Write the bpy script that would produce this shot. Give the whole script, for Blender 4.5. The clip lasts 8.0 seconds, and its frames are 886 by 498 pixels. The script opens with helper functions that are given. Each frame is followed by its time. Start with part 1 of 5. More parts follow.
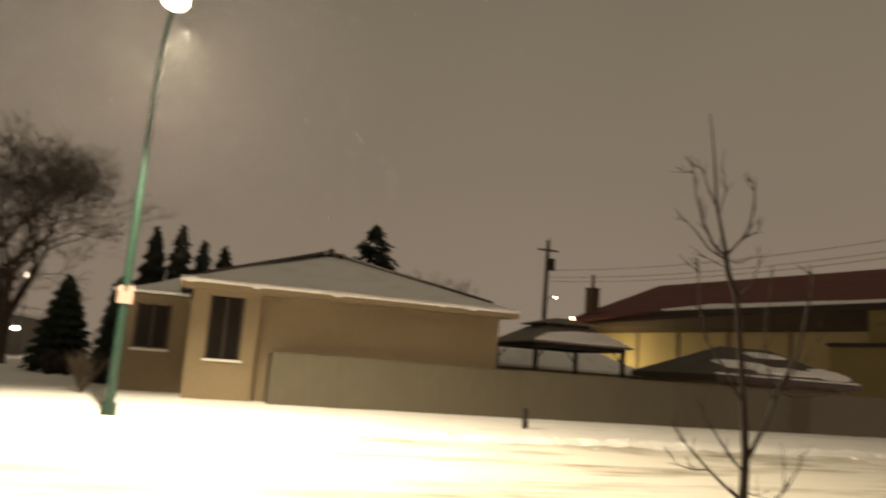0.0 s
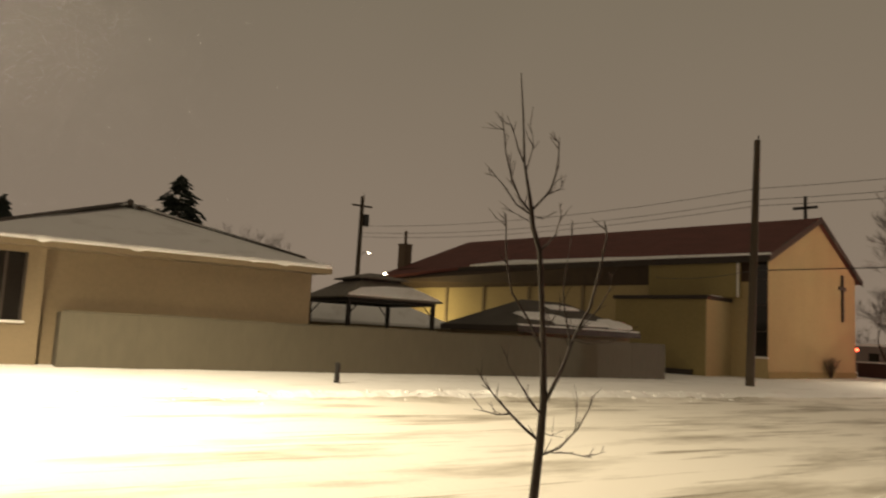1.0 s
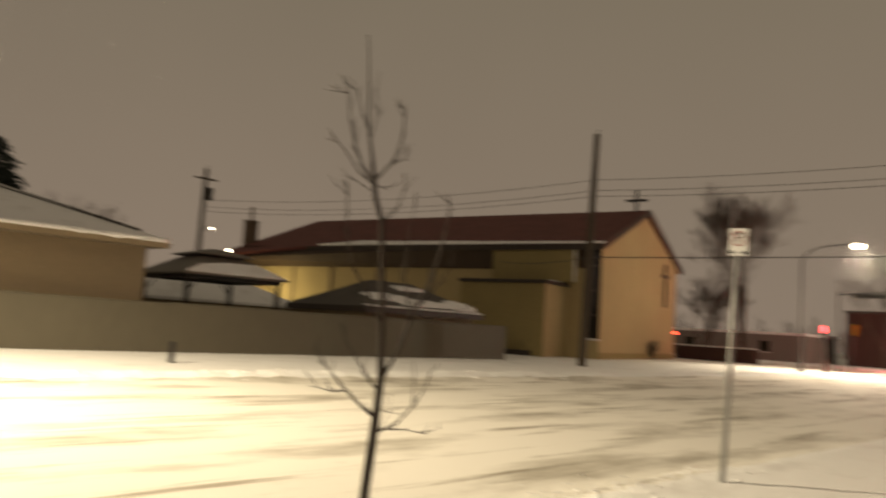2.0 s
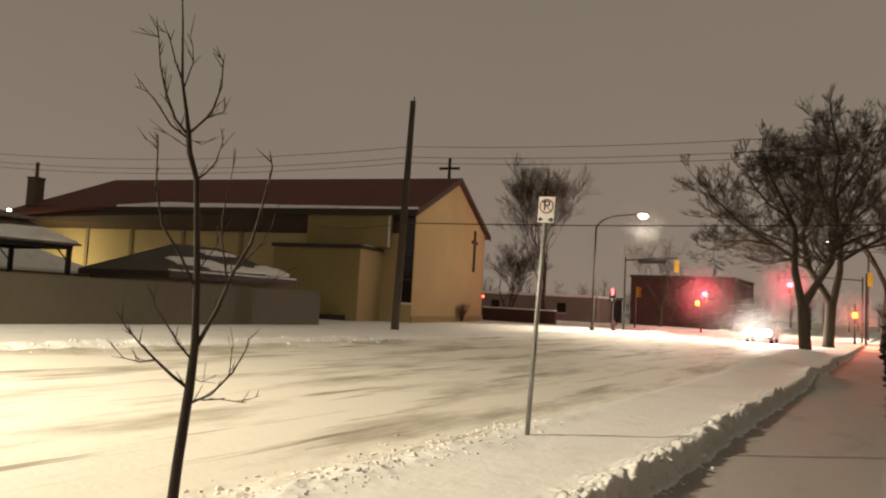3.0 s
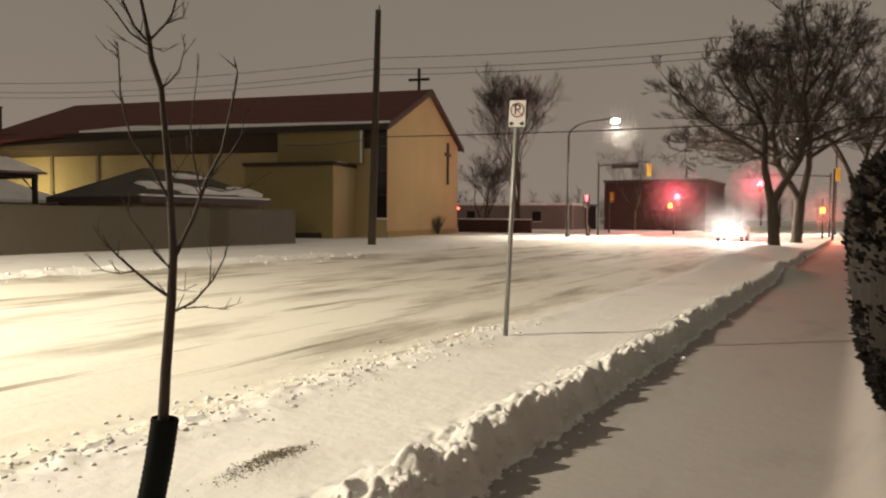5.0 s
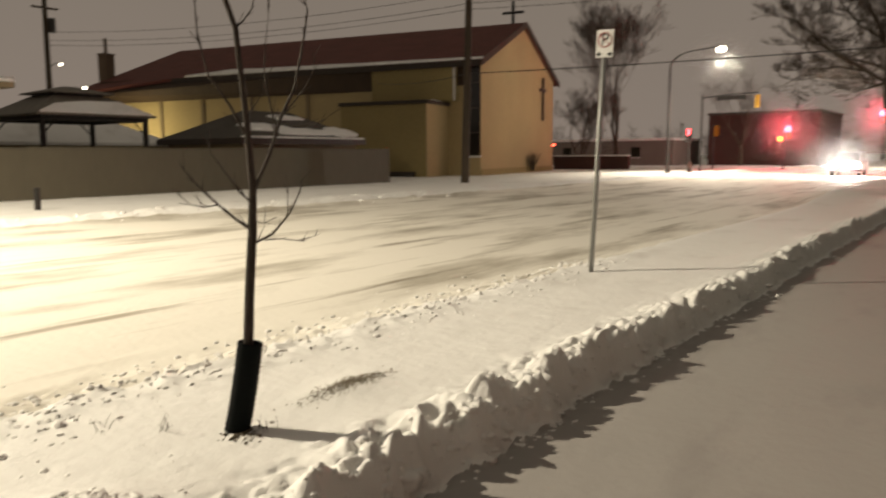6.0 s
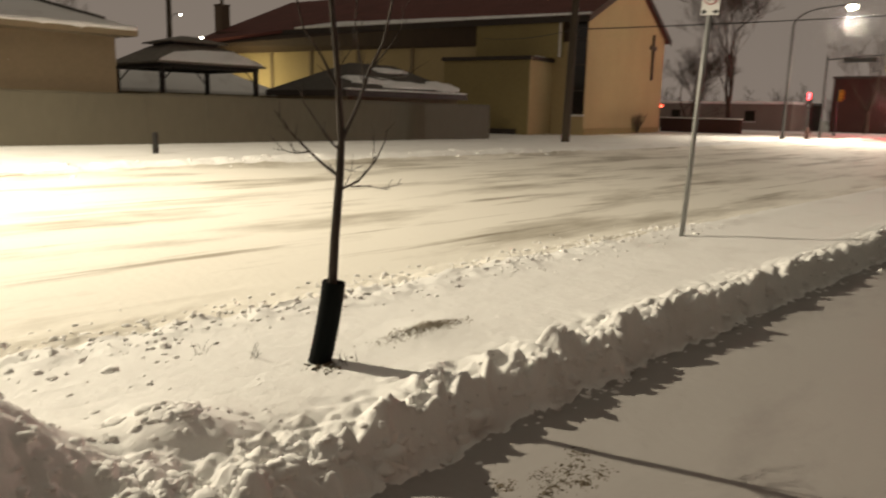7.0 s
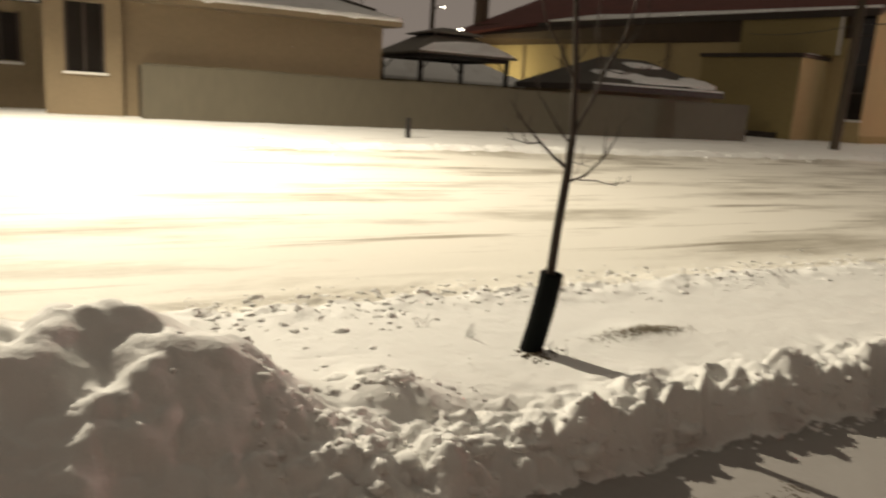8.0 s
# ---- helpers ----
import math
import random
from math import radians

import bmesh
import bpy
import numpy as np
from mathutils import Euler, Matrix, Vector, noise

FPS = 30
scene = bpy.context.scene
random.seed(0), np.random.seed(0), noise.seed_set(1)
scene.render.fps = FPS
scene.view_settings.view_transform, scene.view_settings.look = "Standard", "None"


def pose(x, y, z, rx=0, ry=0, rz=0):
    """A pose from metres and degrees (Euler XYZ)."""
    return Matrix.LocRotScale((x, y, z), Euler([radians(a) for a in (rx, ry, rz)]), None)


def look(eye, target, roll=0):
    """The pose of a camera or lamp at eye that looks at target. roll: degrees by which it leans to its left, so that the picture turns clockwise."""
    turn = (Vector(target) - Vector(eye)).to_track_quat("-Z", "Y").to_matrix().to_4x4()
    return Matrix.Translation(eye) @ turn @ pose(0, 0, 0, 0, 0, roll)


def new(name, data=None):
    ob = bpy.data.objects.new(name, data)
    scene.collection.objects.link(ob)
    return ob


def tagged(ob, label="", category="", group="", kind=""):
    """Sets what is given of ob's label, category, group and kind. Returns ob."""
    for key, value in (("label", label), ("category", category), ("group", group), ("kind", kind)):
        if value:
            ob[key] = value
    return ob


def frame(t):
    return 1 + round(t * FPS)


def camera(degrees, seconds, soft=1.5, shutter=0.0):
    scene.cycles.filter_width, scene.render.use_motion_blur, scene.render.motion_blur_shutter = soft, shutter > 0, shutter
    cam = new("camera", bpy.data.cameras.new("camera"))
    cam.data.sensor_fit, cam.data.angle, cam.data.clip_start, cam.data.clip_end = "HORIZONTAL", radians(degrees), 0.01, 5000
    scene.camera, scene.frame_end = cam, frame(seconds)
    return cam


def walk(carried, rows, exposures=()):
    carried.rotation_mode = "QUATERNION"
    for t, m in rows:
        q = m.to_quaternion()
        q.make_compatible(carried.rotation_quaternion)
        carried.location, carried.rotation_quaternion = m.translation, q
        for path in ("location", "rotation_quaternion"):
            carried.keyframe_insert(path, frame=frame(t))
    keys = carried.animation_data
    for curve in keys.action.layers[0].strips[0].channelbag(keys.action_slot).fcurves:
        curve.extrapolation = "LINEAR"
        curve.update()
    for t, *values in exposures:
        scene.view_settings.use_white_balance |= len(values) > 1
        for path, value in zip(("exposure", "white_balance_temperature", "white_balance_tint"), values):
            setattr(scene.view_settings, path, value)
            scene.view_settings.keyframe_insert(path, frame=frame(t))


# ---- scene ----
cam = camera(61.2, 8.0, soft=2.1, shutter=0.5)
PATH = [
    (0, (-0.215, 0.040, 1.690), (-2.0897, 0.6595, 2.0087), 4.24),
    (0.5, (-0.225, 0.045, 1.685), (-1.9776, 0.9665, 1.9666), 3.67),
    (1, (-0.275, 0.075, 1.680), (-1.9455, 1.1498, 1.9130), 3.00),
    (1.5, (-0.280, 0.110, 1.660), (-1.8756, 1.2957, 1.8794), 3.11),
    (2, (-0.370, 0.215, 1.645), (-1.7930, 1.6051, 1.8514), 3.61),
    (2.2, (-0.400, 0.232, 1.640), (-1.6491, 1.7830, 1.8244), 3.51),
    (3.3, (-0.470, 0.240, 1.630), (-1.4865, 1.9574, 1.7618), 3.44),
    (3.5, (-0.475, 0.243, 1.620), (-1.5020, 1.9566, 1.7135), 5.20),
    (4, (-0.450, 0.225, 1.595), (-1.4853, 1.9361, 1.5832), 7.76),
    (4.2, (-0.440, 0.217, 1.587), (-1.4740, 1.9286, 1.5493), 5.95),
    (5.3, (-0.402, 0.192, 1.551), (-1.381, 1.932, 1.428), -0.7),
    (5.5, (-0.38, 0.193, 1.547), (-1.39, 1.911, 1.387), -1.2),
    (6, (-0.261, 0.225, 1.529), (-1.445, 1.818, 1.281), -0.4),
    (6.5, (-0.148, 0.219, 1.53), (-1.445, 1.71, 1.221), 0.2),
    (7, (-0.058, 0.171, 1.519), (-1.427, 1.584, 1.157), 1.3),
    (7.5, (-0.007, 0.2, 1.526), (-1.554, 1.399, 1.117), 2.9),
    (8, (0.009, 0.212, 1.516), (-1.722, 1.13, 1.111), 3.6),
]
walk(cam, [(t, look(eye, target, roll)) for t, eye, target, roll in PATH], [(0.0, 0.0, 7300, 10), (2.2, 0.0, 7300, 10), (3.4, 0.08, 6600, 10), (5.4, 0.08, 6500, 10), (6.5, -0.12, 6500, 10), (8.0, -0.14, 6330, 10)])

# ---- night sky: low cloud lit by the town, a little brighter and pinker towards the ground
world = bpy.data.worlds.new("night_sky")
scene.world = world
world.use_nodes = True
wn, wl = world.node_tree.nodes, world.node_tree.links
background = wn["Background"]
w_coord = wn.new("ShaderNodeTexCoord")
w_split = wn.new("ShaderNodeSeparateXYZ")
w_ramp = wn.new("ShaderNodeValToRGB")
w_ramp.color_ramp.elements[0].position, w_ramp.color_ramp.elements[0].color = 0.0, (0.205, 0.165, 0.135, 1)
w_ramp.color_ramp.elements[1].position, w_ramp.color_ramp.elements[1].color = 0.5, (0.150, 0.130, 0.100, 1)
w_noise = wn.new("ShaderNodeTexNoise")
w_noise.inputs["Scale"].default_value, w_noise.inputs["Detail"].default_value = 1.6, 3
w_mix = wn.new("ShaderNodeMix")
w_mix.data_type, w_mix.blend_type = "RGBA", "MULTIPLY"
w_mix.inputs[0].default_value = 0.18
wl.new(w_coord.outputs["Generated"], w_split.inputs[0])
wl.new(w_split.outputs["Z"], w_ramp.inputs[0])
wl.new(w_coord.outputs["Generated"], w_noise.inputs["Vector"])
wl.new(w_ramp.outputs[0], w_mix.inputs[6])
wl.new(w_noise.outputs["Fac"], w_mix.inputs[7])
wl.new(w_mix.outputs[2], background.inputs["Color"])
background.inputs["Strength"].default_value = 1.32


# ---- the lamps of the street and the signals
def lamp(name, place, watts, colour, radius=0.15, aim=None, cone=150, edge=0.6):
    """A bare lamp, or one in a housing that throws its light the way of aim."""
    data = bpy.data.lights.new(name, "SPOT" if aim else "POINT")
    data.energy, data.color, data.shadow_soft_size = watts, colour, radius
    if aim:
        data.spot_size, data.spot_blend = radians(cone), edge
    ob = new(name, data)
    ob.matrix_world = look(place, Vector(place) + Vector(aim)) if aim else Matrix.Translation(place)
    return ob


lamp("street_lamp_light", (-16.33, -1.0, 8.68), 13800, (1.0, 0.87, 0.65), 0.09, (0.38, 0.16, -1), 170, 0.30)
lamp("street_lamp_light", (-17.25, 57.2, 8.70), 11000, (1.0, 0.87, 0.68), 0.2, (0.38, -0.1, -1), 166, 0.5)
lamp("street_lamp_light", (-6.5, 88.0, 9.35), 9000, (1.0, 0.86, 0.70), 0.2, (-0.3, 0, -1), 164, 0.5)
lamp("yard_light", (-58.3, 34.2, 3.3), 600, (1.0, 0.85, 0.45), 0.2)
lamp("signal_light", (-17.1, 78.3, 3.75), 4200, (1.0, 0.05, 0.10), 0.15, (0.35, -1, -0.3), 66, 0.6)
lamp("signal_light", (-9.3, 78.3, 4.9), 5200, (1.0, 0.05, 0.10), 0.15, (0.15, -1, -0.3), 66, 0.6)
lamp("signal_light", (-3.45, 71.0, 2.4), 2600, (1.0, 0.12, 0.06), 0.15, (0, -1, -0.1), 110, 0.4)
# extra lamps at the lit lenses, spilling sideways to light the halo flakes
lamp("signal_glow", (-17.2, 78.9, 3.85), 1900, (1.0, 0.05, 0.10), 0.15)
lamp("signal_glow", (-9.3, 78.9, 5.05), 2000, (1.0, 0.05, 0.10), 0.15)
lamp("signal_glow", (-3.45, 71.1, 2.4), 3500, (1.0, 0.14, 0.06), 0.15, (0.35, -1, 0), 100, 0.3)
lamp("headlight_glow", (-8.95, 57.3, 0.85), 8000, (1.0, 0.95, 0.84), 0.3, (0.25, -1, 0), 120, 0.4)
for hx in (-9.6, -8.3):
    lamp("headlight_light", (hx, 57.55, 0.72), 1500, (1.0, 0.94, 0.82), 0.1, (0, -1, -0.035), 70, 0.8)


# ---- materials
def material(name, colour, rough=0.7, metal=0.0, vary=0.25, scale=6.0, stretch=(1, 1, 1), bump=0.0, bump_scale=60.0, dark=None, glow=None, per_piece=0.0):
    """Base colour broken up by two noises, with fine relief."""
    m = bpy.data.materials.new(name)
    m.use_nodes = True
    n, l = m.node_tree.nodes, m.node_tree.links
    b = n["Principled BSDF"]
    b.inputs["Roughness"].default_value, b.inputs["Metallic"].default_value = rough, metal
    if glow:
        b.inputs["Emission Color"].default_value = (*colour, 1)
        b.inputs["Emission Strength"].default_value = glow
        b.inputs["Base Color"].default_value = (*colour, 1)
        return m
    coord, mapping = n.new("ShaderNodeTexCoord"), n.new("ShaderNodeMapping")
    mapping.inputs["Scale"].default_value = stretch
    l.new(coord.outputs["Object"], mapping.inputs["Vector"])
    big, fine, ramp = n.new("ShaderNodeTexNoise"), n.new("ShaderNodeTexNoise"), n.new("ShaderNodeValToRGB")
    big.inputs["Scale"].default_value, big.inputs["Detail"].default_value = scale * 0.2, 4
    fine.inputs["Scale"].default_value, fine.inputs["Detail"].default_value = scale * 3, 6
    add = n.new("ShaderNodeMath")
    add.operation = "ADD"
    half = n.new("ShaderNodeMath")
    half.operation, half.inputs[1].default_value = "MULTIPLY", 0.5
    for t in (big, fine):
        l.new(mapping.outputs[0], t.inputs["Vector"])
    l.new(big.outputs["Fac"], add.inputs[0])
    l.new(fine.outputs["Fac"], add.inputs[1])
    l.new(add.outputs[0], half.inputs[0])
    source = half.outputs[0]
    if per_piece:
        info, mul, sum_ = n.new("ShaderNodeObjectInfo"), n.new("ShaderNodeMath"), n.new("ShaderNodeMath")
        mul.operation, mul.inputs[1].default_value = "MULTIPLY_ADD", per_piece
        mul.inputs[2].default_value = -per_piece / 2
        sum_.operation = "ADD"
        l.new(info.outputs["Random"], mul.inputs[0])
        l.new(source, sum_.inputs[0])
        l.new(mul.outputs[0], sum_.inputs[1])
        source = sum_.outputs[0]
    l.new(source, ramp.inputs[0])
    low = dark or tuple(c * (1 - vary) for c in colour)
    ramp.color_ramp.elements[0].position, ramp.color_ramp.elements[0].color = 0.36, (*low, 1)
    ramp.color_ramp.elements[1].position, ramp.color_ramp.elements[1].color = 0.62, (*colour, 1)
    l.new(ramp.outputs[0], b.inputs["Base Color"])
    if bump:
        rough_n, bm_ = n.new("ShaderNodeTexNoise"), n.new("ShaderNodeBump")
        rough_n.inputs["Scale"].default_value, rough_n.inputs["Detail"].default_value = bump_scale, 5
        bm_.inputs["Strength"].default_value, bm_.inputs["Distance"].default_value = bump, 0.02
        l.new(mapping.outputs[0], rough_n.inputs["Vector"])
        l.new(rough_n.outputs["Fac"], bm_.inputs["Height"])
        l.new(bm_.outputs[0], b.inputs["Normal"])
    return m


def snow_material(name, colour, grey, streak, bump, lo=0.30, hi=0.46, lines=None):
    """Snow; streak stretches the greyer, packed patches along the street."""
    m = bpy.data.materials.new(name)
    m.use_nodes = True
    n, l = m.node_tree.nodes, m.node_tree.links
    b = n["Principled BSDF"]
    b.inputs["Roughness"].default_value = 0.75
    b.inputs["Specular IOR Level"].default_value = 0.25
    coord, mapping = n.new("ShaderNodeTexCoord"), n.new("ShaderNodeMapping")
    mapping.inputs["Scale"].default_value = streak
    l.new(coord.outputs["Object"], mapping.inputs["Vector"])
    patch, ramp = n.new("ShaderNodeTexNoise"), n.new("ShaderNodeValToRGB")
    patch.inputs["Scale"].default_value, patch.inputs["Detail"].default_value, patch.inputs["Roughness"].default_value = 1.0, 7, 0.62
    l.new(mapping.outputs[0], patch.inputs["Vector"])
    l.new(patch.outputs["Fac"], ramp.inputs[0])
    ramp.color_ramp.elements[0].position, ramp.color_ramp.elements[0].color = lo, (*grey, 1)
    ramp.color_ramp.elements[1].position, ramp.color_ramp.elements[1].color = hi, (*colour, 1)
    if lines:
        # thin broken wheel lines along the street
        turn, thread, edge, mix = n.new("ShaderNodeMapping"), n.new("ShaderNodeTexNoise"), n.new("ShaderNodeValToRGB"), n.new("ShaderNodeMix")
        turn.inputs["Scale"].default_value = lines
        thread.inputs["Scale"].default_value, thread.inputs["Detail"].default_value, thread.inputs["Roughness"].default_value = 1.0, 8, 0.65
        edge.color_ramp.elements[0].position, edge.color_ramp.elements[0].color = 0.34, (0.47, 0.44, 0.39, 1)
        edge.color_ramp.elements[1].position, edge.color_ramp.elements[1].color = 0.43, (1, 1, 1, 1)
        mix.data_type, mix.blend_type = "RGBA", "MULTIPLY"
        mix.inputs[0].default_value = 1.0
        l.new(coord.outputs["Object"], turn.inputs["Vector"])
        l.new(turn.outputs[0], thread.inputs["Vector"])
        l.new(thread.outputs["Fac"], edge.inputs[0])
        l.new(ramp.outputs[0], mix.inputs[6])
        l.new(edge.outputs[0], mix.inputs[7])
        l.new(mix.outputs[2], b.inputs["Base Color"])
    else:
        l.new(ramp.outputs[0], b.inputs["Base Color"])
    grain, soft, join, relief = n.new("ShaderNodeTexNoise"), n.new("ShaderNodeTexNoise"), n.new("ShaderNodeMath"), n.new("ShaderNodeBump")
    grain.inputs["Scale"].default_value, grain.inputs["Detail"].default_value = 55, 6
    soft.inputs["Scale"].default_value, soft.inputs["Detail"].default_value = 12, 6
    join.operation, join.inputs[1].default_value = "MULTIPLY_ADD", 0.25
    l.new(coord.outputs["Object"], grain.inputs["Vector"])
    l.new(coord.outputs["Object"], soft.inputs["Vector"])
    l.new(grain.outputs["Fac"], join.inputs[0])
    l.new(soft.outputs["Fac"], join.inputs[2])
    relief.inputs["Strength"].default_value, relief.inputs["Distance"].default_value = bump, 0.03
    l.new(join.outputs[0], relief.inputs["Height"])
    l.new(relief.outputs[0], b.inputs["Normal"])
    return m


SNOW = snow_material("snow", (0.90, 0.893, 0.868), (0.77, 0.755, 0.725), (0.8, 0.5, 0.8), 0.35)
ROAD_SNOW = snow_material("packed_road_snow", (0.84, 0.81, 0.735), (0.37, 0.335, 0.27), (0.65, 0.17, 1), 0.25, 0.33, 0.51, (2.6, 0.16, 1))
WALK_SNOW = snow_material("trodden_and_shaded_snow", (0.375, 0.355, 0.338), (0.31, 0.292, 0.28), (1.2, 0.5, 1), 0.2)
ROOF_SNOW = snow_material("roof_snow", (0.88, 0.87, 0.86), (0.72, 0.70, 0.68), (0.6, 0.6, 0.6), 0.25)
STUCCO = material("beige_stucco", (0.240, 0.183, 0.113), 0.9, vary=0.12, scale=2.5, bump=0.5, bump_scale=70)
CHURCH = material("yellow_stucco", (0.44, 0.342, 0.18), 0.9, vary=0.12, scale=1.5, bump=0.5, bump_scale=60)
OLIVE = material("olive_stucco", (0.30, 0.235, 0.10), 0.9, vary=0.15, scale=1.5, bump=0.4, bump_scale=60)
ROOF = material("red_brown_shingle", (0.15, 0.042, 0.032), 0.85, vary=0.35, scale=3, stretch=(1, 1, 4), bump=0.8, bump_scale=14)
DARK_ROOF = material("dark_shingle", (0.085, 0.073, 0.060), 0.85, vary=0.35, scale=3, bump=0.7, bump_scale=16)
GAZEBO_ROOF = material("frosted_brown_metal", (0.19, 0.165, 0.135), 0.7, vary=0.45, scale=1.5, bump=0.3, bump_scale=12)
FASCIA = material("dark_brown_paint", (0.035, 0.022, 0.014), 0.6, vary=0.3, scale=5)
DARK_WALL = material("dark_brown_siding", (0.06, 0.035, 0.02), 0.75, vary=0.3, scale=2, stretch=(6, 6, 1), bump=0.3)
FENCE = material("taupe_fence_paint", (0.100, 0.086, 0.058), 0.75, vary=0.16, scale=1.2, stretch=(1, 1, 0.4), bump=0.25, bump_scale=40, per_piece=0.02)
GLASS = material("dark_window_glass", (0.02, 0.018, 0.016), 0.08, vary=0.2)
WHITE = material("white_trim_paint", (0.72, 0.70, 0.66), 0.5, vary=0.08)
BARK = material("grey_brown_bark", (0.085, 0.06, 0.042), 0.9, vary=0.5, scale=8, stretch=(3, 3, 0.6), bump=0.9, bump_scale=30)
TWIG = material("young_bark", (0.045, 0.030, 0.021), 0.8, vary=0.4, scale=14, stretch=(2, 2, 0.6), bump=0.4, bump_scale=80)
POLE_WOOD = material("weathered_pole_wood", (0.075, 0.055, 0.036), 0.9, vary=0.4, scale=5, stretch=(6, 6, 0.4), bump=0.7, bump_scale=25)
STEEL = material("galvanised_steel", (0.32, 0.32, 0.31), 0.5, 0.6, vary=0.25, scale=8)
GREEN_PAINT = material("green_paint", (0.006, 0.032, 0.021), 0.5, vary=0.25, scale=5)
GREY_POLE = material("grey_pole_paint", (0.045, 0.042, 0.04), 0.55, 0.2, vary=0.25, scale=5)
BLACK = material("black_plastic_pipe", (0.005, 0.0065, 0.0065), 0.85, vary=0.3, scale=20)
IRON = material("black_metal", (0.02, 0.017, 0.015), 0.5, 0.4, vary=0.3)
SIGN_WHITE = material("white_sign_sheet", (0.55, 0.55, 0.54), 0.4, vary=0.06)
OLD_PLATE = material("dull_sign_plate", (0.30, 0.20, 0.17), 0.6, vary=0.2)
SIGN_RED = material("red_sign_ink", (0.24, 0.03, 0.025), 0.4, vary=0.1)
INK = material("black_sign_ink", (0.02, 0.02, 0.02), 0.5, vary=0.1)
YELLOW = material("yellow_signal_paint", (0.75, 0.42, 0.03), 0.5, vary=0.12)
NEEDLE = material("spruce_needles", (0.020, 0.030, 0.020), 0.9, vary=0.5, scale=4, bump=0.6, bump_scale=20)
HEDGE = material("dark_cedar_hedge", (0.020, 0.014, 0.010), 0.95, vary=0.5, scale=6, bump=1.0, bump_scale=30)
BRICK = material("dark_brick", (0.075, 0.032, 0.026), 0.9, vary=0.3, scale=2, bump=0.4)
CHIMNEY = material("brown_chimney_brick", (0.17, 0.12, 0.08), 0.9, vary=0.3, scale=3, bump=0.5)
GREY_WALL = material("grey_siding", (0.22, 0.19, 0.17), 0.85, vary=0.2, scale=2)
GRASS = material("dead_grass", (0.26, 0.22, 0.16), 0.95, vary=0.4, scale=40, bump=0.6, bump_scale=80)
DIRT = material("brown_soil_and_grass", (0.15, 0.12, 0.08), 0.95, vary=0.5, scale=25, bump=0.8, bump_scale=60)
CAR_PAINT = material("dark_car_paint", (0.05, 0.05, 0.055), 0.3, 0.2, vary=0.15)
TYRE = material("tyre_rubber", (0.02, 0.02, 0.02), 0.85, vary=0.2)
BLACK.node_tree.nodes["Principled BSDF"].inputs["Specular IOR Level"].default_value = 0.12
LAMP_GLOW = material("lamp_lens", (1.0, 0.88, 0.66), glow=14)
YARD_GLOW = material("yard_lamp_lens", (1.0, 0.9, 0.7), glow=18)
RED_GLOW = material("red_signal_lens", (1.0, 0.05, 0.06), glow=12)
AMBER_GLOW = material("orange_hand_lens", (1.0, 0.28, 0.02), glow=11)
HEAD_GLOW = material("headlight_lens", (1.0, 0.95, 0.85), glow=300)
TAIL_GLOW = material("red_marker_lens", (1.0, 0.10, 0.05), glow=8)
DARK_LENS = material("dark_signal_lens", (0.03, 0.02, 0.02), 0.2)


# ---- building blocks
def part(name, bm, mat, parent=None, label="", smooth=False, loc=None):
    me = bpy.data.meshes.new(name)
    bmesh.ops.recalc_face_normals(bm, faces=bm.faces)
    for f in bm.faces:
        f.smooth = smooth
    bm.to_mesh(me)
    bm.free()
    me.materials.append(mat)
    ob = new(name, me)
    if parent:
        ob.parent = parent
    if loc:
        ob.location = loc
    if label:
        ob["label"] = label
    return ob


def thing(name, loc, label, category, turn=0.0, group="", kind=""):
    ob = new(name)
    ob.empty_display_size = 0.2
    ob.location = loc
    ob.rotation_euler = (0, 0, radians(turn))
    return tagged(ob, label, category, group, kind)


def box(bm, x0, x1, y0, y1, z0, z1, bevel=0.0):
    v = [bm.verts.new(p) for p in ((x0, y0, z0), (x1, y0, z0), (x1, y1, z0), (x0, y1, z0), (x0, y0, z1), (x1, y0, z1), (x1, y1, z1), (x0, y1, z1))]
    faces = [bm.faces.new([v[i] for i in q]) for q in ((3, 2, 1, 0), (4, 5, 6, 7), (0, 1, 5, 4), (1, 2, 6, 5), (2, 3, 7, 6), (3, 0, 4, 7))]
    if bevel:
        edges = {e for f in faces for e in f.edges}
        bmesh.ops.bevel(bm, geom=list(edges), offset=bevel, segments=1, affect="EDGES")


def boxed(*args, bevel=0.0):
    bm = bmesh.new()
    box(bm, *args, bevel=bevel)
    return bm


def prism(bm, outline, height):
    """A closed outline of (x, y, z) swept by the vector height."""
    a = [bm.verts.new(p) for p in outline]
    b = [bm.verts.new(Vector(p) + Vector(height)) for p in outline]
    bm.faces.new(a)
    bm.faces.new(b[::-1])
    for i in range(len(a)):
        j = (i + 1) % len(a)
        bm.faces.new((a[i], b[i], b[j], a[j]))


def tube(bm, points, radii, sides=8, cap=True):
    rings, points = [], [Vector(p) for p in points]
    for i, p in enumerate(points):
        way = (points[min(i + 1, len(points) - 1)] - points[max(i - 1, 0)]).normalized()
        side = way.cross(Vector((0.31, 0.95, 0.05)))
        if side.length < 0.05:
            side = way.cross(Vector((1, 0, 0)))
        side.normalize()
        up = way.cross(side)
        rings.append([bm.verts.new(p + radii[i] * (math.cos(a) * side + math.sin(a) * up)) for a in (2 * math.pi * k / sides for k in range(sides))])
    for a, b in zip(rings, rings[1:]):
        for k in range(sides):
            bm.faces.new((a[k], a[(k + 1) % sides], b[(k + 1) % sides], b[k]))
    if cap:
        bm.faces.new(rings[0][::-1])
        bm.faces.new(rings[-1])


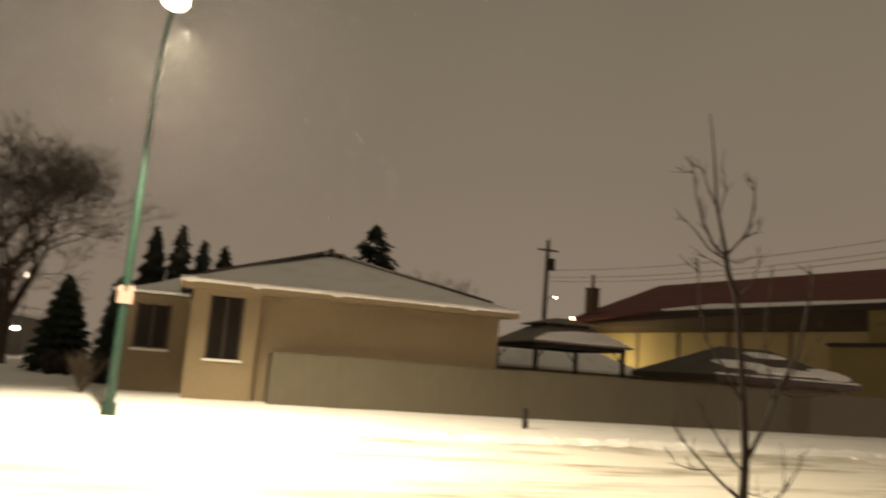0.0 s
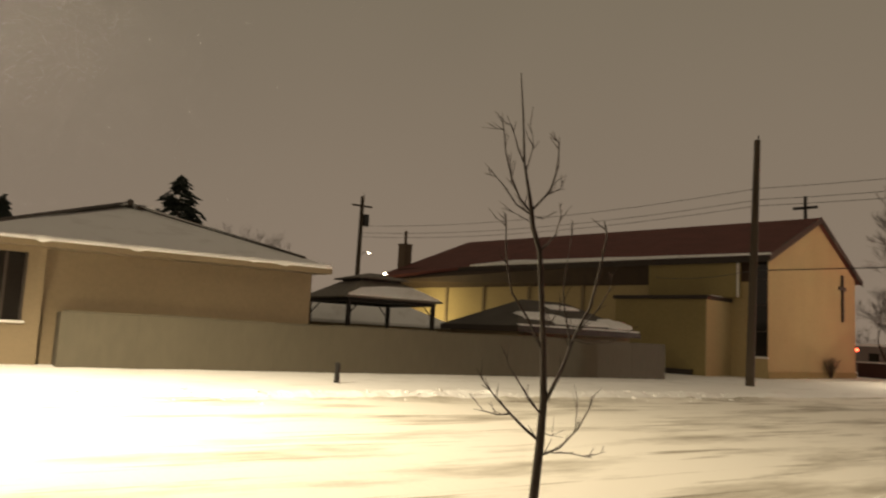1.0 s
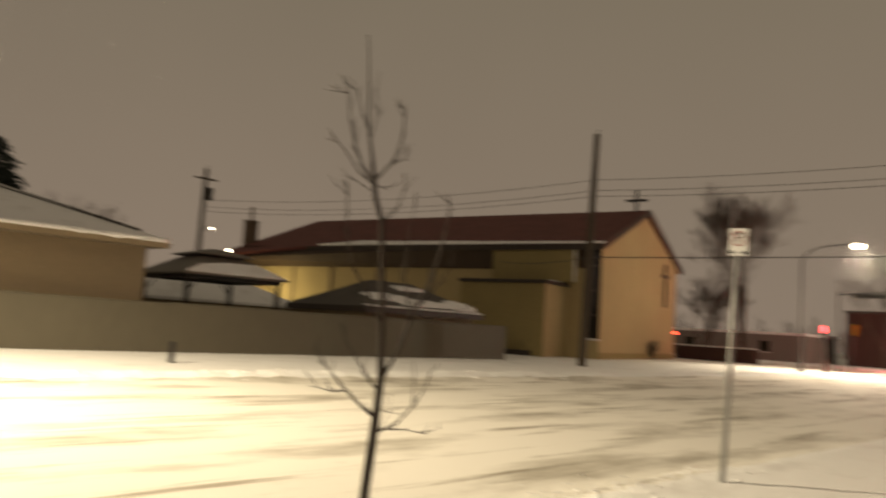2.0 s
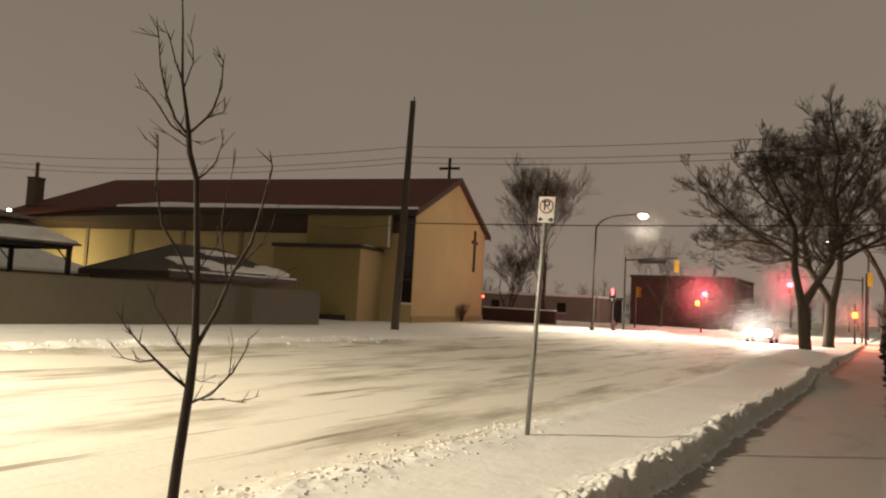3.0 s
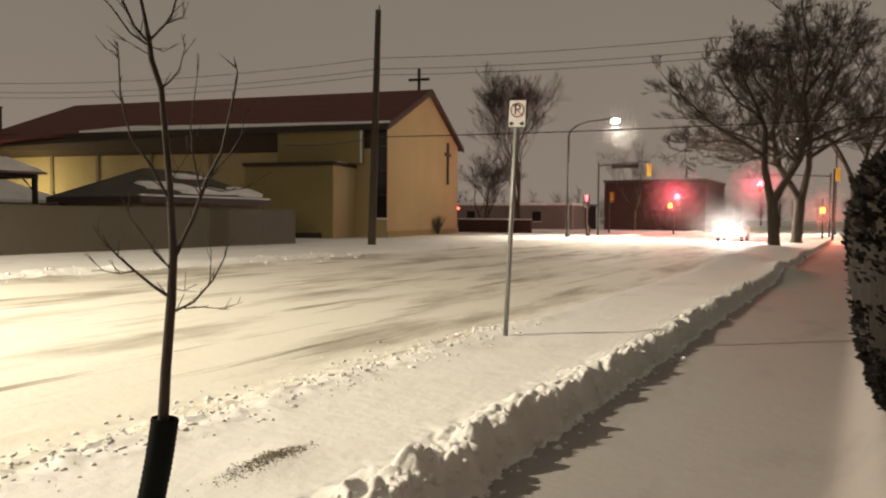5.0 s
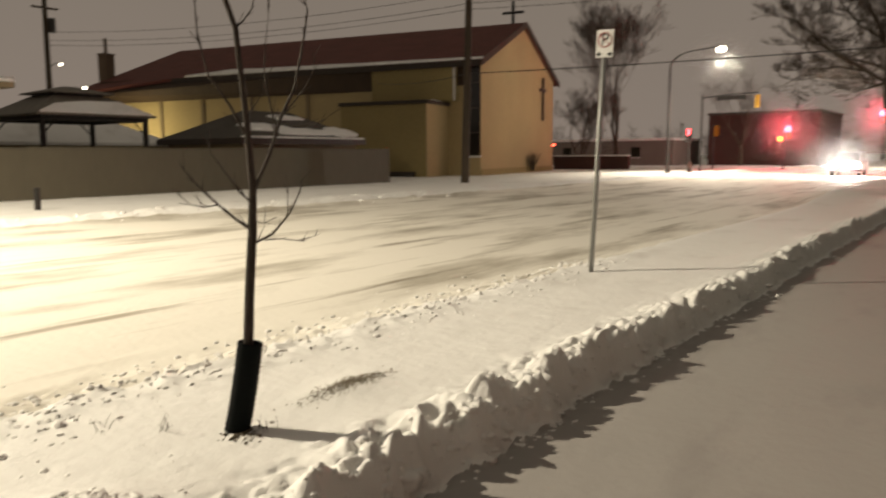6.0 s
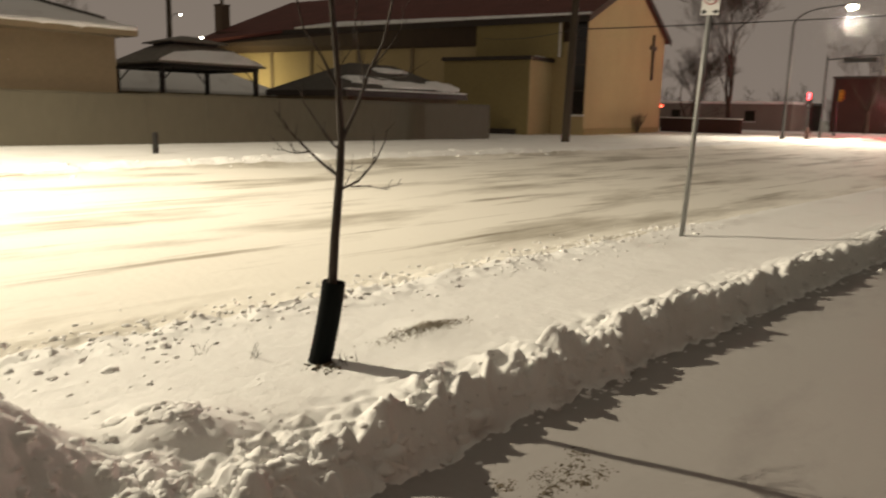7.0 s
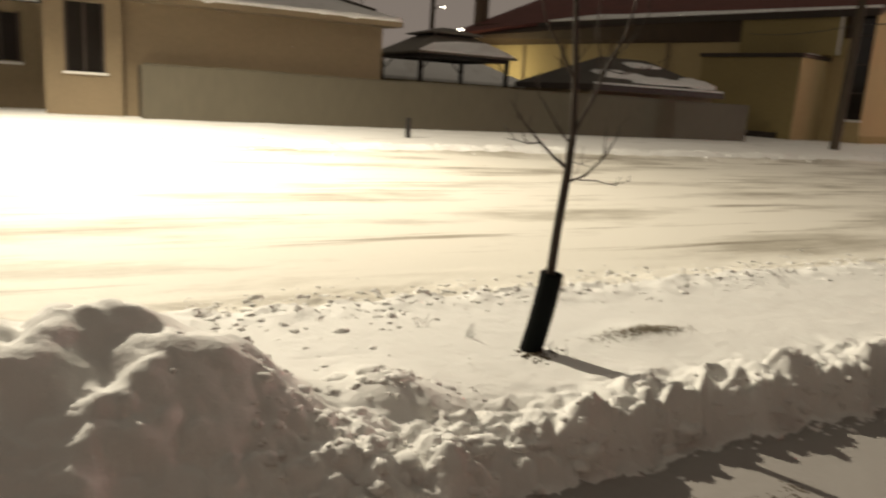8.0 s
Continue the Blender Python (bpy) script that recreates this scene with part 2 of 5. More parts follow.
def tubed(points, radii, sides=8):
    bm = bmesh.new()
    tube(bm, points, radii, sides)
    return bm


def ball(bm, centre, sizes, level=2, rough=0.0):
    made = bmesh.ops.create_icosphere(bm, subdivisions=level, radius=1.0)["verts"]
    for v in made:
        k = 1 + rough * noise.noise(v.co * 1.7 + Vector(centre) * 3.1)
        v.co = Vector((v.co.x * sizes[0] * k, v.co.y * sizes[1] * k, v.co.z * sizes[2] * k)) + Vector(centre)


# ---- the ground: one sheet of snow, cut into lawn strips, road and footpath
def smooth_step(a, b, x):
    t = np.clip((x - a) / (b - a), 0, 1)
    return t * t * (3 - 2 * t)


def lattice(x, y, seed):
    n = np.sin(x * 127.1 + y * 311.7 + seed * 74.7) * 43758.5453
    return n - np.floor(n)


def wave(x, y, seed):
    """Smooth noise from 0 to 1."""
    x0, y0 = np.floor(x), np.floor(y)
    fx, fy = x - x0, y - y0
    fx, fy = fx * fx * (3 - 2 * fx), fy * fy * (3 - 2 * fy)
    a, b = lattice(x0, y0, seed), lattice(x0 + 1, y0, seed)
    c, d = lattice(x0, y0 + 1, seed), lattice(x0 + 1, y0 + 1, seed)
    return (a * (1 - fx) + b * fx) * (1 - fy) + (c * (1 - fx) + d * fx) * fy


def layers(x, y, f, seed, n=4):
    out, amp, total = 0, 1.0, 0
    for i in range(n):
        out, total = out + amp * wave(x * f * 2**i + 17.3 * i, y * f * 2**i - 9.1 * i, seed + i), total + amp
        amp *= 0.55
    return out / total


def bump_at(x, y, cx, cy, rx, ry, h):
    return h * np.exp(-(((x - cx) / rx) ** 2) - ((y - cy) / ry) ** 2)


ROAD_NEAR, ROAD_FAR, WALK_L, WALK_R = -4.9, -17.7, -2.64, -0.52


def bank_edge(y):
    """The crest of the dug bank, which wanders along the footpath."""
    return WALK_L + 0.22 * (layers(y * 0.0 + 3.7, y, 1.2, 31) - 0.5) + 0.12 * (layers(y * 0.0 + 1.3, y, 4.0, 33) - 0.5)


def ground_height(x, y):
    lawn = 0.04 * (layers(x, y, 0.7, 3) - 0.5) + 0.012 * (layers(x, y, 6, 5) - 0.5)
    # the road lies a little lower, with shallow ruts along it
    road = smooth_step(ROAD_NEAR + 0.25, ROAD_NEAR - 0.5, x) * smooth_step(ROAD_FAR - 0.4, ROAD_FAR + 0.5, x)
    ruts = 0.035 * (layers(x * 1.6, y * 0.14, 1.0, 11) - 0.5) + 0.012 * (layers(x, y * 0.5, 5, 13) - 0.5)
    z = lawn * (1 - road) + (-0.07 + ruts) * road
    # thrown-up clods along both edges of the road
    near = np.exp(-(((x + 5.0) / 0.45) ** 2)) * (0.35 + 0.65 * smooth_step(14, 4, y))
    z = z + near * 0.13 * (layers(x, y, 5.5, 21) - 0.33).clip(0)
    far = np.exp(-(((x + 18.2) / 0.6) ** 2))
    z = z + far * (0.10 + 0.30 * (layers(x, y, 2.2, 23) - 0.35).clip(0))
    # raised far lawn
    z = z + 0.10 * smooth_step(-18.5, -24, x)
    # the dug footpath and the bank beside it
    left = bank_edge(y)
    broad = smooth_step(2.8, 1.2, y)
    path = smooth_step(left - 0.08, left + 0.07 + 0.45 * broad, x) * smooth_step(WALK_R + 0.50, WALK_R - 0.05, x)
    off = x - (left - 0.02)
    bank = np.exp(-((off / np.where(off < 0, 0.30, 0.16)) ** 2))
    bend_x, bend_y = 0.10 * layers(x, y, 5, 91, 2), 0.10 * layers(x, y, 5, 93, 2)
    puff = np.abs(2 * wave((x + bend_x) * 3.6, (y + bend_y) * 3.6, 41) - 1) ** 0.8
    small = np.abs(2 * wave((x + bend_y) * 8.5, (y + bend_x) * 8.5, 45) - 1) ** 0.8
    fine = layers(x + 0.03 * wave(x * 20, y * 20, 77), y, 13, 73, 3)
    # angular broken lumps of two sizes
    chunk = lattice(np.floor((x + bend_x) * 6 + 1.6 * layers(x, y, 9, 95, 2)), np.floor((y + bend_y) * 4.2 + 1.8 * layers(x, y, 8, 97, 2)), 5)
    chip = lattice(np.floor((x + bend_y) * 17 + layers(x, y, 14, 98, 2)), np.floor((y + bend_x) * 15 + layers(x, y, 15, 99, 2)), 6)
    rough = 0.060 + 0.045 * (chunk - 0.5) * (chunk > 0.35) + 0.04 * (chip - 0.5) + 0.065 * (puff - 0.5) + 0.05 * (small - 0.5) + 0.055 * (fine - 0.5) + 0.16 * (layers(x, y, 1.1, 43) - 0.45)
    fade = smooth_step(26, 17, y) * (0.35 + 0.65 * smooth_step(0.5, 1.5, y))
    z = z * (1 - path) + bank * rough * (1 - path) * (0.25 + 0.75 * fade)
    z = z + path * (-0.21 + 0.012 * (layers(x, y, 2, 47) - 0.5))
    # chopped face: lumps and hollows from the crest down to the foot
    torn = np.exp(-(((x - (left - 0.22)) / 0.20) ** 2)) * smooth_step(7.0, 3.5, y) * smooth_step(0.8, 1.6, y)
    z = z + torn * (0.06 * (puff - 0.45) + 0.05 * (small - 0.5) + 0.06 * (fine - 0.5))
    face = 0.75 * np.exp(-(((x - (left + 0.03 + 0.18 * broad)) / (0.10 + 0.18 * broad)) ** 2)) * (0.2 + 0.8 * smooth_step(0.7, 1.4, y)) * smooth_step(30, 18, y)
    z = z + face * (0.08 * (puff - 0.60) + 0.05 * (small - 0.55) + 0.12 * (fine - 0.5) + 0.06 * (chunk - 0.5) + 0.04 * (chip - 0.5))
    right = np.exp(-(((x + 0.24) / 0.18) ** 2))
    z = z + right * (0.03 + 0.12 * layers(x, y, 1.5, 51)) * smooth_step(50, 24, y) * smooth_step(1.2, 3.2, y)
    # heaps thrown up where the path was dug from the street
    heaps = bump_at(x, y, -3.42, 0.40, np.where(x > -3.42, 0.66, 0.40), 0.52, 0.52) + bump_at(x, y, -4.02, 0.22, 0.28, 0.22, 0.36) - bump_at(x, y, -3.72, 0.26, 0.10, 0.35, 0.12) + bump_at(x, y, -3.15, 0.95, 0.35, 0.35, 0.26)
    heaps = heaps + bump_at(x, y, -3.05, -0.35, 0.6, 0.5, 0.36) + bump_at(x, y, -3.25, 1.68, 0.26, 0.24, 0.19) + bump_at(x, y, -3.9, -0.9, 0.9, 0.7, 0.5)
    heaps = heaps + bump_at(x, y, -2.15, 1.75, 0.22, 0.28, 0.17) + bump_at(x, y, -2.20, 1.20, 0.22, 0.22, 0.16)
    creases = 1 - np.abs(2 * layers(x, y, 1.5, 61, 2) - 1)
    z = z + heaps * (0.62 + 0.50 * (creases - 0.4) + 0.12 * (puff - 0.5) + 0.05 * (small - 0.5) + 0.06 * (fine - 0.5))
    # old heaps further along, at the elms
    z = z + bump_at(x, y, -3.66, 3.75, 0.22, 0.35, 0.035)
    z = z + bump_at(x, y, -4.6, 30, 1.4, 4.0, 0.28) + bump_at(x, y, -4.2, 38, 1.6, 4.0, 0.35) + bump_at(x, y, -2.4, 26, 0.7, 2.0, 0.25)
    # side road
    side = smooth_step(67.5, 68.5, y) * smooth_step(80.5, 79.5, y)
    return z * (1 - side) - 0.07 * side


def spaced(marks):
    out = []
    for a, b, step in marks:
        out += list(np.arange(a, b - 1e-6, step))
    return np.array(out + [marks[-1][1]])


GX = spaced([(-900, -200, 100), (-200, -60, 20), (-60, -30, 3), (-30, -19.5, 0.7), (-19.5, -16.5, 0.15), (-16.5, -6, 0.22), (-6, -4.3, 0.035), (-4.3, -3.1, 0.024), (-3.1, -2.0, 0.016), (-2.0, -1.4, 0.03), (-1.4, 0.4, 0.06), (0.4, 5, 0.6), (5, 40, 5), (40, 200, 20), (200, 900, 100)])
GY = spaced([(-900, -200, 100), (-200, -40, 20), (-40, -6, 2), (-6, -1, 0.12), (-1, 0, 0.03), (0, 5, 0.019), (5, 8, 0.03), (8, 14, 0.055), (14, 30, 0.16), (30, 66, 0.5), (66, 82, 0.25), (82, 120, 2), (120, 200, 10), (200, 900, 100)])


def ground_sheets():
    xs, ys = np.meshgrid(GX, GY)
    zs = ground_height(xs, ys)
    nx, ny = len(GX), len(GY)
    index = np.arange(nx * ny).reshape(ny, nx)
    quads = np.stack([index[:-1, :-1], index[:-1, 1:], index[1:, 1:], index[1:, :-1]], -1).reshape(-1, 4)
    cx, cy = ((GX[:-1] + GX[1:]) / 2)[None, :].repeat(ny - 1, 0).ravel(), ((GY[:-1] + GY[1:]) / 2)[:, None].repeat(nx - 1, 1).ravel()
    road = ((cx < ROAD_NEAR) & (cx > ROAD_FAR)) | ((cy > 68) & (cy < 80))
    # the path's grey snow also climbs the bank's foot, colouring in its shade
    path_and_shade = (cx > bank_edge(cy) + 0.06 + 0.08 * layers(cx, cy, 6, 95) + 0.22 * smooth_step(2.8, 1.2, cy)) & (cx < 0.45) & (cy < 60) & (cy > -12) & ~road
    verts = np.stack([xs.ravel(), ys.ravel(), zs.ravel()], -1)
    for name, mask, mat, label in (("ground", ~road & ~path_and_shade, SNOW, "snow-covered lawn strips with thrown-up banks"), ("road", road, ROAD_SNOW, "street under packed snow with greyer tyre streaks"), ("pavement", path_and_shade, WALK_SNOW, "dug footpath with trodden snow, its grey also painting shade on the lower bank")):
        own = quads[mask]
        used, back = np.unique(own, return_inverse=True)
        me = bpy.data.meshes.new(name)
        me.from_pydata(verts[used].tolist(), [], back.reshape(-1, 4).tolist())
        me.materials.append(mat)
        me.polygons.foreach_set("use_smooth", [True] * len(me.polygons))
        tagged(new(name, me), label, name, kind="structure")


ground_sheets()


def level(x, y):
    return float(ground_height(np.array([float(x)]), np.array([float(y)]))[0])


# ---- the church and its annex; local x points to the street, y along the gable, z up
def church():
    top = thing("church", (-29.5, 44.05, 0), "yellow stucco church with red-brown roof and snowy eaves", "church", 12.4)
    L, W, eave, peak = 36.0, 18.0, 8.15, 11.75
    # walls with thickness; the gable wall is a prism
    bm = bmesh.new()
    prism(bm, [(0, 0, -0.3), (0, W, -0.3), (0, W, eave), (0, W / 2, peak - 0.05), (0, 0, eave)], (-0.35, 0, 0))
    part("gable_wall", bm, CHURCH, top)
    part("side_wall", boxed(-L, -0.35, 0, 0.35, -0.3, 6.35), CHURCH, top)
    part("upper_wall", boxed(-L, -0.35, 0.05, 0.4, 6.35, eave), DARK_WALL, top, "dark brown upper siding")
    part("back_side_wall", boxed(-L, -0.35, W - 0.35, W, -0.3, eave), CHURCH, top)
    bm = bmesh.new()
    box(bm, -L, -L + 0.35, 0.4, W - 0.35, -0.3, eave)
    part("end_wall", bm, CHURCH, top)
    # roof: two slopes with a hip at the far end, 0.25 thick
    f, o, s = 0.32, 0.75, (peak - eave) / (W / 2)
    ez = eave - o * s + 0.12
    pz = peak + 0.12
    A, B, C, D = (f, -o, ez), (f, W / 2, pz), (-L + 1.0, W / 2, pz), (-L - 1.6, -o - 1.2, ez - 0.9)
    E, F = (f, W + o, ez), (-L - 1.6, W + o, ez)
    for name, outline in (("roof_slope", [A, B, C, (-L + 9, -o, ez)]), ("roof_slope", [(-L + 9, -o, ez), C, D]), ("roof_slope", [B, E, F, C]), ("roof_hip", [C, F, D])):
        bm = bmesh.new()
        prism(bm, outline, (0, 0, -0.26))
        part(name, bm, ROOF, top)
    bm = bmesh.new()
    prism(bm, [(-L - 1.5, -o - 1.1, ez - 1.15), (-L + 9, -o + 0.1, ez - 0.25), (-8.3, -o + 0.15, ez - 0.25), (-8.3, -0.05, ez - 1.75), (-L - 1.2, -0.1, ez - 1.75)], (0, 0.08, 0))
    part("lower_roof_band", bm, DARK_WALL, top, "dark brown sloping band under the eave")
    for name, a, b in (("fascia_board", A, B), ("fascia_board", B, E)):
        bm = bmesh.new()
        a, b = Vector(a), Vector(b)
        prism(bm, [a + Vector((0.02, 0, 0.04)), b + Vector((0.02, 0, 0.04)), b + Vector((0.02, 0, -0.42)), a + Vector((0.02, 0, -0.42))], (0.07, 0, 0))
        part(name, bm, FASCIA, top)
    part("eave_board", boxed(-L + 9, f, -o - 0.06, -o, ez - 0.42, ez - 0.02), FASCIA, top)
    # snow lying along the eave, uneven
    bm = bmesh.new()
    n = 40
    lower = [(-25.5 + 26.0 * i / n, -o - 0.10, ez + 0.02) for i in range(n + 1)]
    upper = []
    for i in range(n + 1):
        k = i / n
        width = 0.25 + 1.05 * (1 - k) ** 1.3 * min(1, k * 7) + 0.25 * noise.noise((k * 9, 2.0, 0)) * (1 - k)
        width = max(width, 0.10)
        upper.append((lower[i][0], -o + width, ez + width * s + 0.12))
    a, b, c = [[bm.verts.new(p) for p in row] for row in (lower, upper, [(p[0], p[1] - 0.02, p[2] + 0.14) for p in lower])]
    for i in range(n):
        bm.faces.new((a[i], a[i + 1], c[i + 1], c[i]))
        bm.faces.new((c[i], c[i + 1], b[i + 1], b[i]))
    part("eave_snow", bm, ROOF_SNOW, top, "snow strip lying along the eave", smooth=True)
    # crosses
    bm = bmesh.new()
    box(bm, -0.10, 0.10, -0.10, 0.10, 0, 1.75, 0.01)
    box(bm, -0.88, 0.88, -0.09, 0.09, 0.78, 0.97, 0.01)
    part("roof_cross", bm, IRON, top, "dark metal cross on the ridge", loc=(-0.75, W / 2, pz - 0.05))
    bm = bmesh.new()
    box(bm, 0, 0.14, -0.16, 0.16, 4.45, 8.1, 0.01)
    box(bm, 0, 0.12, -0.8, 0.8, 6.9, 7.2, 0.01)
    part("wall_cross", bm, FASCIA, top, "long dark wooden cross on the gable", loc=(0.02, 14.6, 0))
    # tall dark window at the street corner, in the side wall
    win = part("window", boxed(-1.15, -0.02, -0.05, 0.02, 1.5, eave), GLASS, top, "tall dark corner window")
    for z in (3.1, 4.8, 6.5):
        part("glazing_bar", boxed(-1.15, -0.02, -0.085, -0.055, z - 0.04, z + 0.04), FASCIA, win)
    part("sill", boxed(-1.2, 0.02, -0.14, -0.003, 1.36, 1.49), WHITE, win)
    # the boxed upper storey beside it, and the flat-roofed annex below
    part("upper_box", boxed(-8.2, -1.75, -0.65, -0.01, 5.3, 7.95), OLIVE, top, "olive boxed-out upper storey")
    part("corner_trim", boxed(-1.78, -1.66, -0.69, -0.55, 5.3, 7.95), WHITE, top)
    part("downpipe", tubed([(-8.35, -0.1, 7.9), (-8.35, -0.1, 5.2)], [0.05, 0.05]), FASCIA, top)
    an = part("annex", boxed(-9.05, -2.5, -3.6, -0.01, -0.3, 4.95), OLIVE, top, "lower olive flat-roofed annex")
    # paler yellow here puts the light on the annex's street side into colour
    part("lit_street_face", boxed(-2.497, -2.42, -3.6, -0.01, -0.3, 4.95), CHURCH, an)
    part("parapet", boxed(-9.2, -2.3, -3.75, 0.0, 4.96, 5.2, bevel=0.02), FASCIA, an)
    bm = bmesh.new()
    ball(bm, (-3.2, -1.2, 5.2), (0.7, 1.0, 0.16), 3, 0.3)
    part("roof_snow", bm, ROOF_SNOW, an, "small drift on the flat roof", smooth=True)
    part("window_well", boxed(-8.6, -3.3, -3.8, -3.61, -0.1, 0.45), FASCIA, an)
    # clerestory windows in the dark band, low side windows
    for i in range(4):
        x = -14.5 + i * 1.55
        w = part("clerestory_window", boxed(x, x + 1.35, -0.10, -0.04, 6.45, 7.7), GLASS, top)
        part("window_frame", boxed(x - 0.06, x - 0.005, -0.13, -0.04, 6.4, 7.75), FASCIA, w)
    for x in (-14.2, -19.5, -24.5, -29.0):
        part("pilaster", boxed(x - 0.14, x + 0.14, -0.12, -0.005, -0.3, 6.3), STUCCO, top)
    part("pale_panel", boxed(-21.3, -18.6, -0.12, -0.02, 6.5, 7.5), GREY_WALL, top, "pale panel in the dark band")
    # plain low plinth
    part("plinth", boxed(0.003, 0.07, 0.0, W, -0.3, 0.55), OLIVE, top)
    part("exit_light", boxed(0.003, 0.16, W + 0.01, W + 0.2, 2.3, 2.5), TAIL_GLOW, top, "small red lamp at the wall corner")


church()


def chimney():
    top = thing("chimney", (-66.0, 37.8, 0), "tall brown brick chimney with a thin flue pipe", "chimney", 12.4)
    part("brick_shaft", boxed(-0.5, 0.5, -0.5, 0.5, -0.2, 10.7, bevel=0.03), CHIMNEY, top)
    part("cap", boxed(-0.55, 0.55, -0.55, 0.55, 10.7, 10.85, bevel=0.03), CHIMNEY, top)
    part("flue_pipe", tubed([(0, 0, 10.8), (0, 0, 12.2)], [0.15, 0.15], 10), CHIMNEY, top)


chimney()


# ---- the bungalow
def bungalow():
    top = thing("house", (-28, 0, 0), "beige stucco bungalow with snow-covered hip roof", "house")
    y0, y1, back, eave = 0.1, 12.0, -15.0, 4.1
    # street front: a bay with the window standing 0.35 forward of the long wall
    for n, a in (("bay_wall", (-0.3, 0, 0.10, 0.72, -0.3, eave)), ("bay_wall", (-0.3, 0, 1.92, 2.45, -0.3, eave)), ("bay_wall", (-0.3, 0, 0.72, 1.92, -0.3, 1.5)), ("bay_wall", (-0.3, 0, 0.72, 1.92, 3.72, eave)), ("front_wall", (-0.85, -0.45, 2.451, y1, -0.3, eave)), ("end_wall", (back, -0.86, y1 - 0.35, y1 - 0.001, -0.3, eave)), ("side_wall", (-3.0, -0.31, 0.1, 0.4, -0.3, eave)), ("bay_return", (-0.5, -0.301, 2.15, 2.449, -0.3, eave))):
        part(n, boxed(*a), STUCCO, top)
    part("back_wall", boxed(back - 0.3, back, y0, y1, -0.3, eave), STUCCO, top)
    win = part("window", boxed(-0.2, -0.16, 0.72, 1.92, 1.5, 3.72), GLASS, top, "tall dark window in the bay")
    for y in (0.76, 1.32, 1.88):
        part("window_frame", boxed(-0.16, -0.05, y - 0.04, y + 0.04, 1.5, 3.72), FASCIA, win)
    part("curtain", boxed(-0.27, -0.24, 1.38, 1.84, 1.52, 3.7), WHITE, win, "half-drawn pale curtain")
    part("sill", boxed(-0.04, 0.12, 0.64, 2.0, 1.42, 1.499), WHITE, win)
    # set-back wing with its own window
    part("wing_wall", boxed(-3.3, -3.0, -2.2, 0.4, -0.3, 3.75), STUCCO, top)
    part("wing_side_wall", boxed(back, -3.31, -2.2, -1.9, -0.3, 3.75), STUCCO, top)
    w2 = part("window", boxed(-2.99, -2.95, -1.8, -0.65, 1.75, 3.35), GLASS, top, "dark window of the set-back wing")
    for y in (-1.8, -1.22, -0.65):
        part("window_frame", boxed(-2.945, -2.88, y - 0.05, y + 0.05, 1.7, 3.4), FASCIA, w2)
    part("sill", boxed(-2.945, -2.8, -1.9, -0.55, 1.6, 1.699), WHITE, w2)
    # hip roof, snow on all faces, dark ridge caps
    o = 0.45
    ex0, ex1, ya, yb, ez, pz = back - o, o, y0 - o, y1 + o, 4.12, 6.75
    F1, F2, B1, B2 = (ex1, ya, ez), (ex1, yb, ez), (ex0, ya, ez), (ex0, yb, ez)
    ym = (ya + yb) / 2
    R1, R2 = (-8.0, ym, pz), (ex0 + 8.4, ym, pz)
    for n, outline in (("roof_front", [F1, F2, R1]), ("roof_side", [F2, B2, R2, R1]), ("roof_side", [B1, F1, R1, R2]), ("roof_back", [B2, B1, R2])):
        bm = bmesh.new()
        prism(bm, outline, (0, 0, -0.16))
        part(n, bm, DARK_ROOF, top)
        bm = bmesh.new()
        c = sum((Vector(p) for p in outline), Vector()) / len(outline)
        prism(bm, [Vector(p).lerp(c, 0.035) + Vector((0, 0, 0.015)) for p in outline], (0, 0, 0.09))
        part("roof_snow", bm, ROOF_SNOW, top, "thick snow on the roof face")
    for a, b in ((F1, R1), (F2, R1), (R1, R2)):
        a, b = Vector(a).lerp(Vector(b), 0.12 if a != R1 else 0), Vector(b)
        part("ridge_cap", tubed([a + Vector((0, 0, 0.06)), b + Vector((0, 0, 0.08))], [0.13, 0.15], 6), DARK_ROOF, top)
    part("roof_vent", boxed(-7.3, -6.9, ym + 0.3, ym + 0.65, 6.1, 6.75, bevel=0.02), FASCIA, top)
    part("eave_board", boxed(o, o + 0.04, ya, yb, ez - 0.2, ez - 0.01), STUCCO, top)
    bm = bmesh.new()
    lip = [(ex1 - 0.10, ya + (yb - ya) * i / 40, ez + 0.03 + 0.02 * noise.noise((i * 0.4, 1.0, 0))) for i in range(41)]
    tube(bm, lip, [0.15 + 0.045 * noise.noise((i * 0.55, 5.0, 0)) for i in range(41)], 8)
    part("eave_snow", bm, ROOF_SNOW, top, "rolled lip of snow along the eave", smooth=True)
    part("soffit", boxed(-0.44, o - 0.01, ya + 0.02, yb - 0.02, ez - 0.2, ez - 0.165), STUCCO, top)
    bm = bmesh.new()
    prism(bm, [(-2.4, -2.7, 3.75), (-2.4, 0.0, 3.75), (-6.5, 0.0, 4.9), (-6.5, -2.7, 3.9)], (0, 0, 0.11))
    part("wing_roof", bm, ROOF_SNOW, top, "snow-covered roof of the set-back wing")


bungalow()


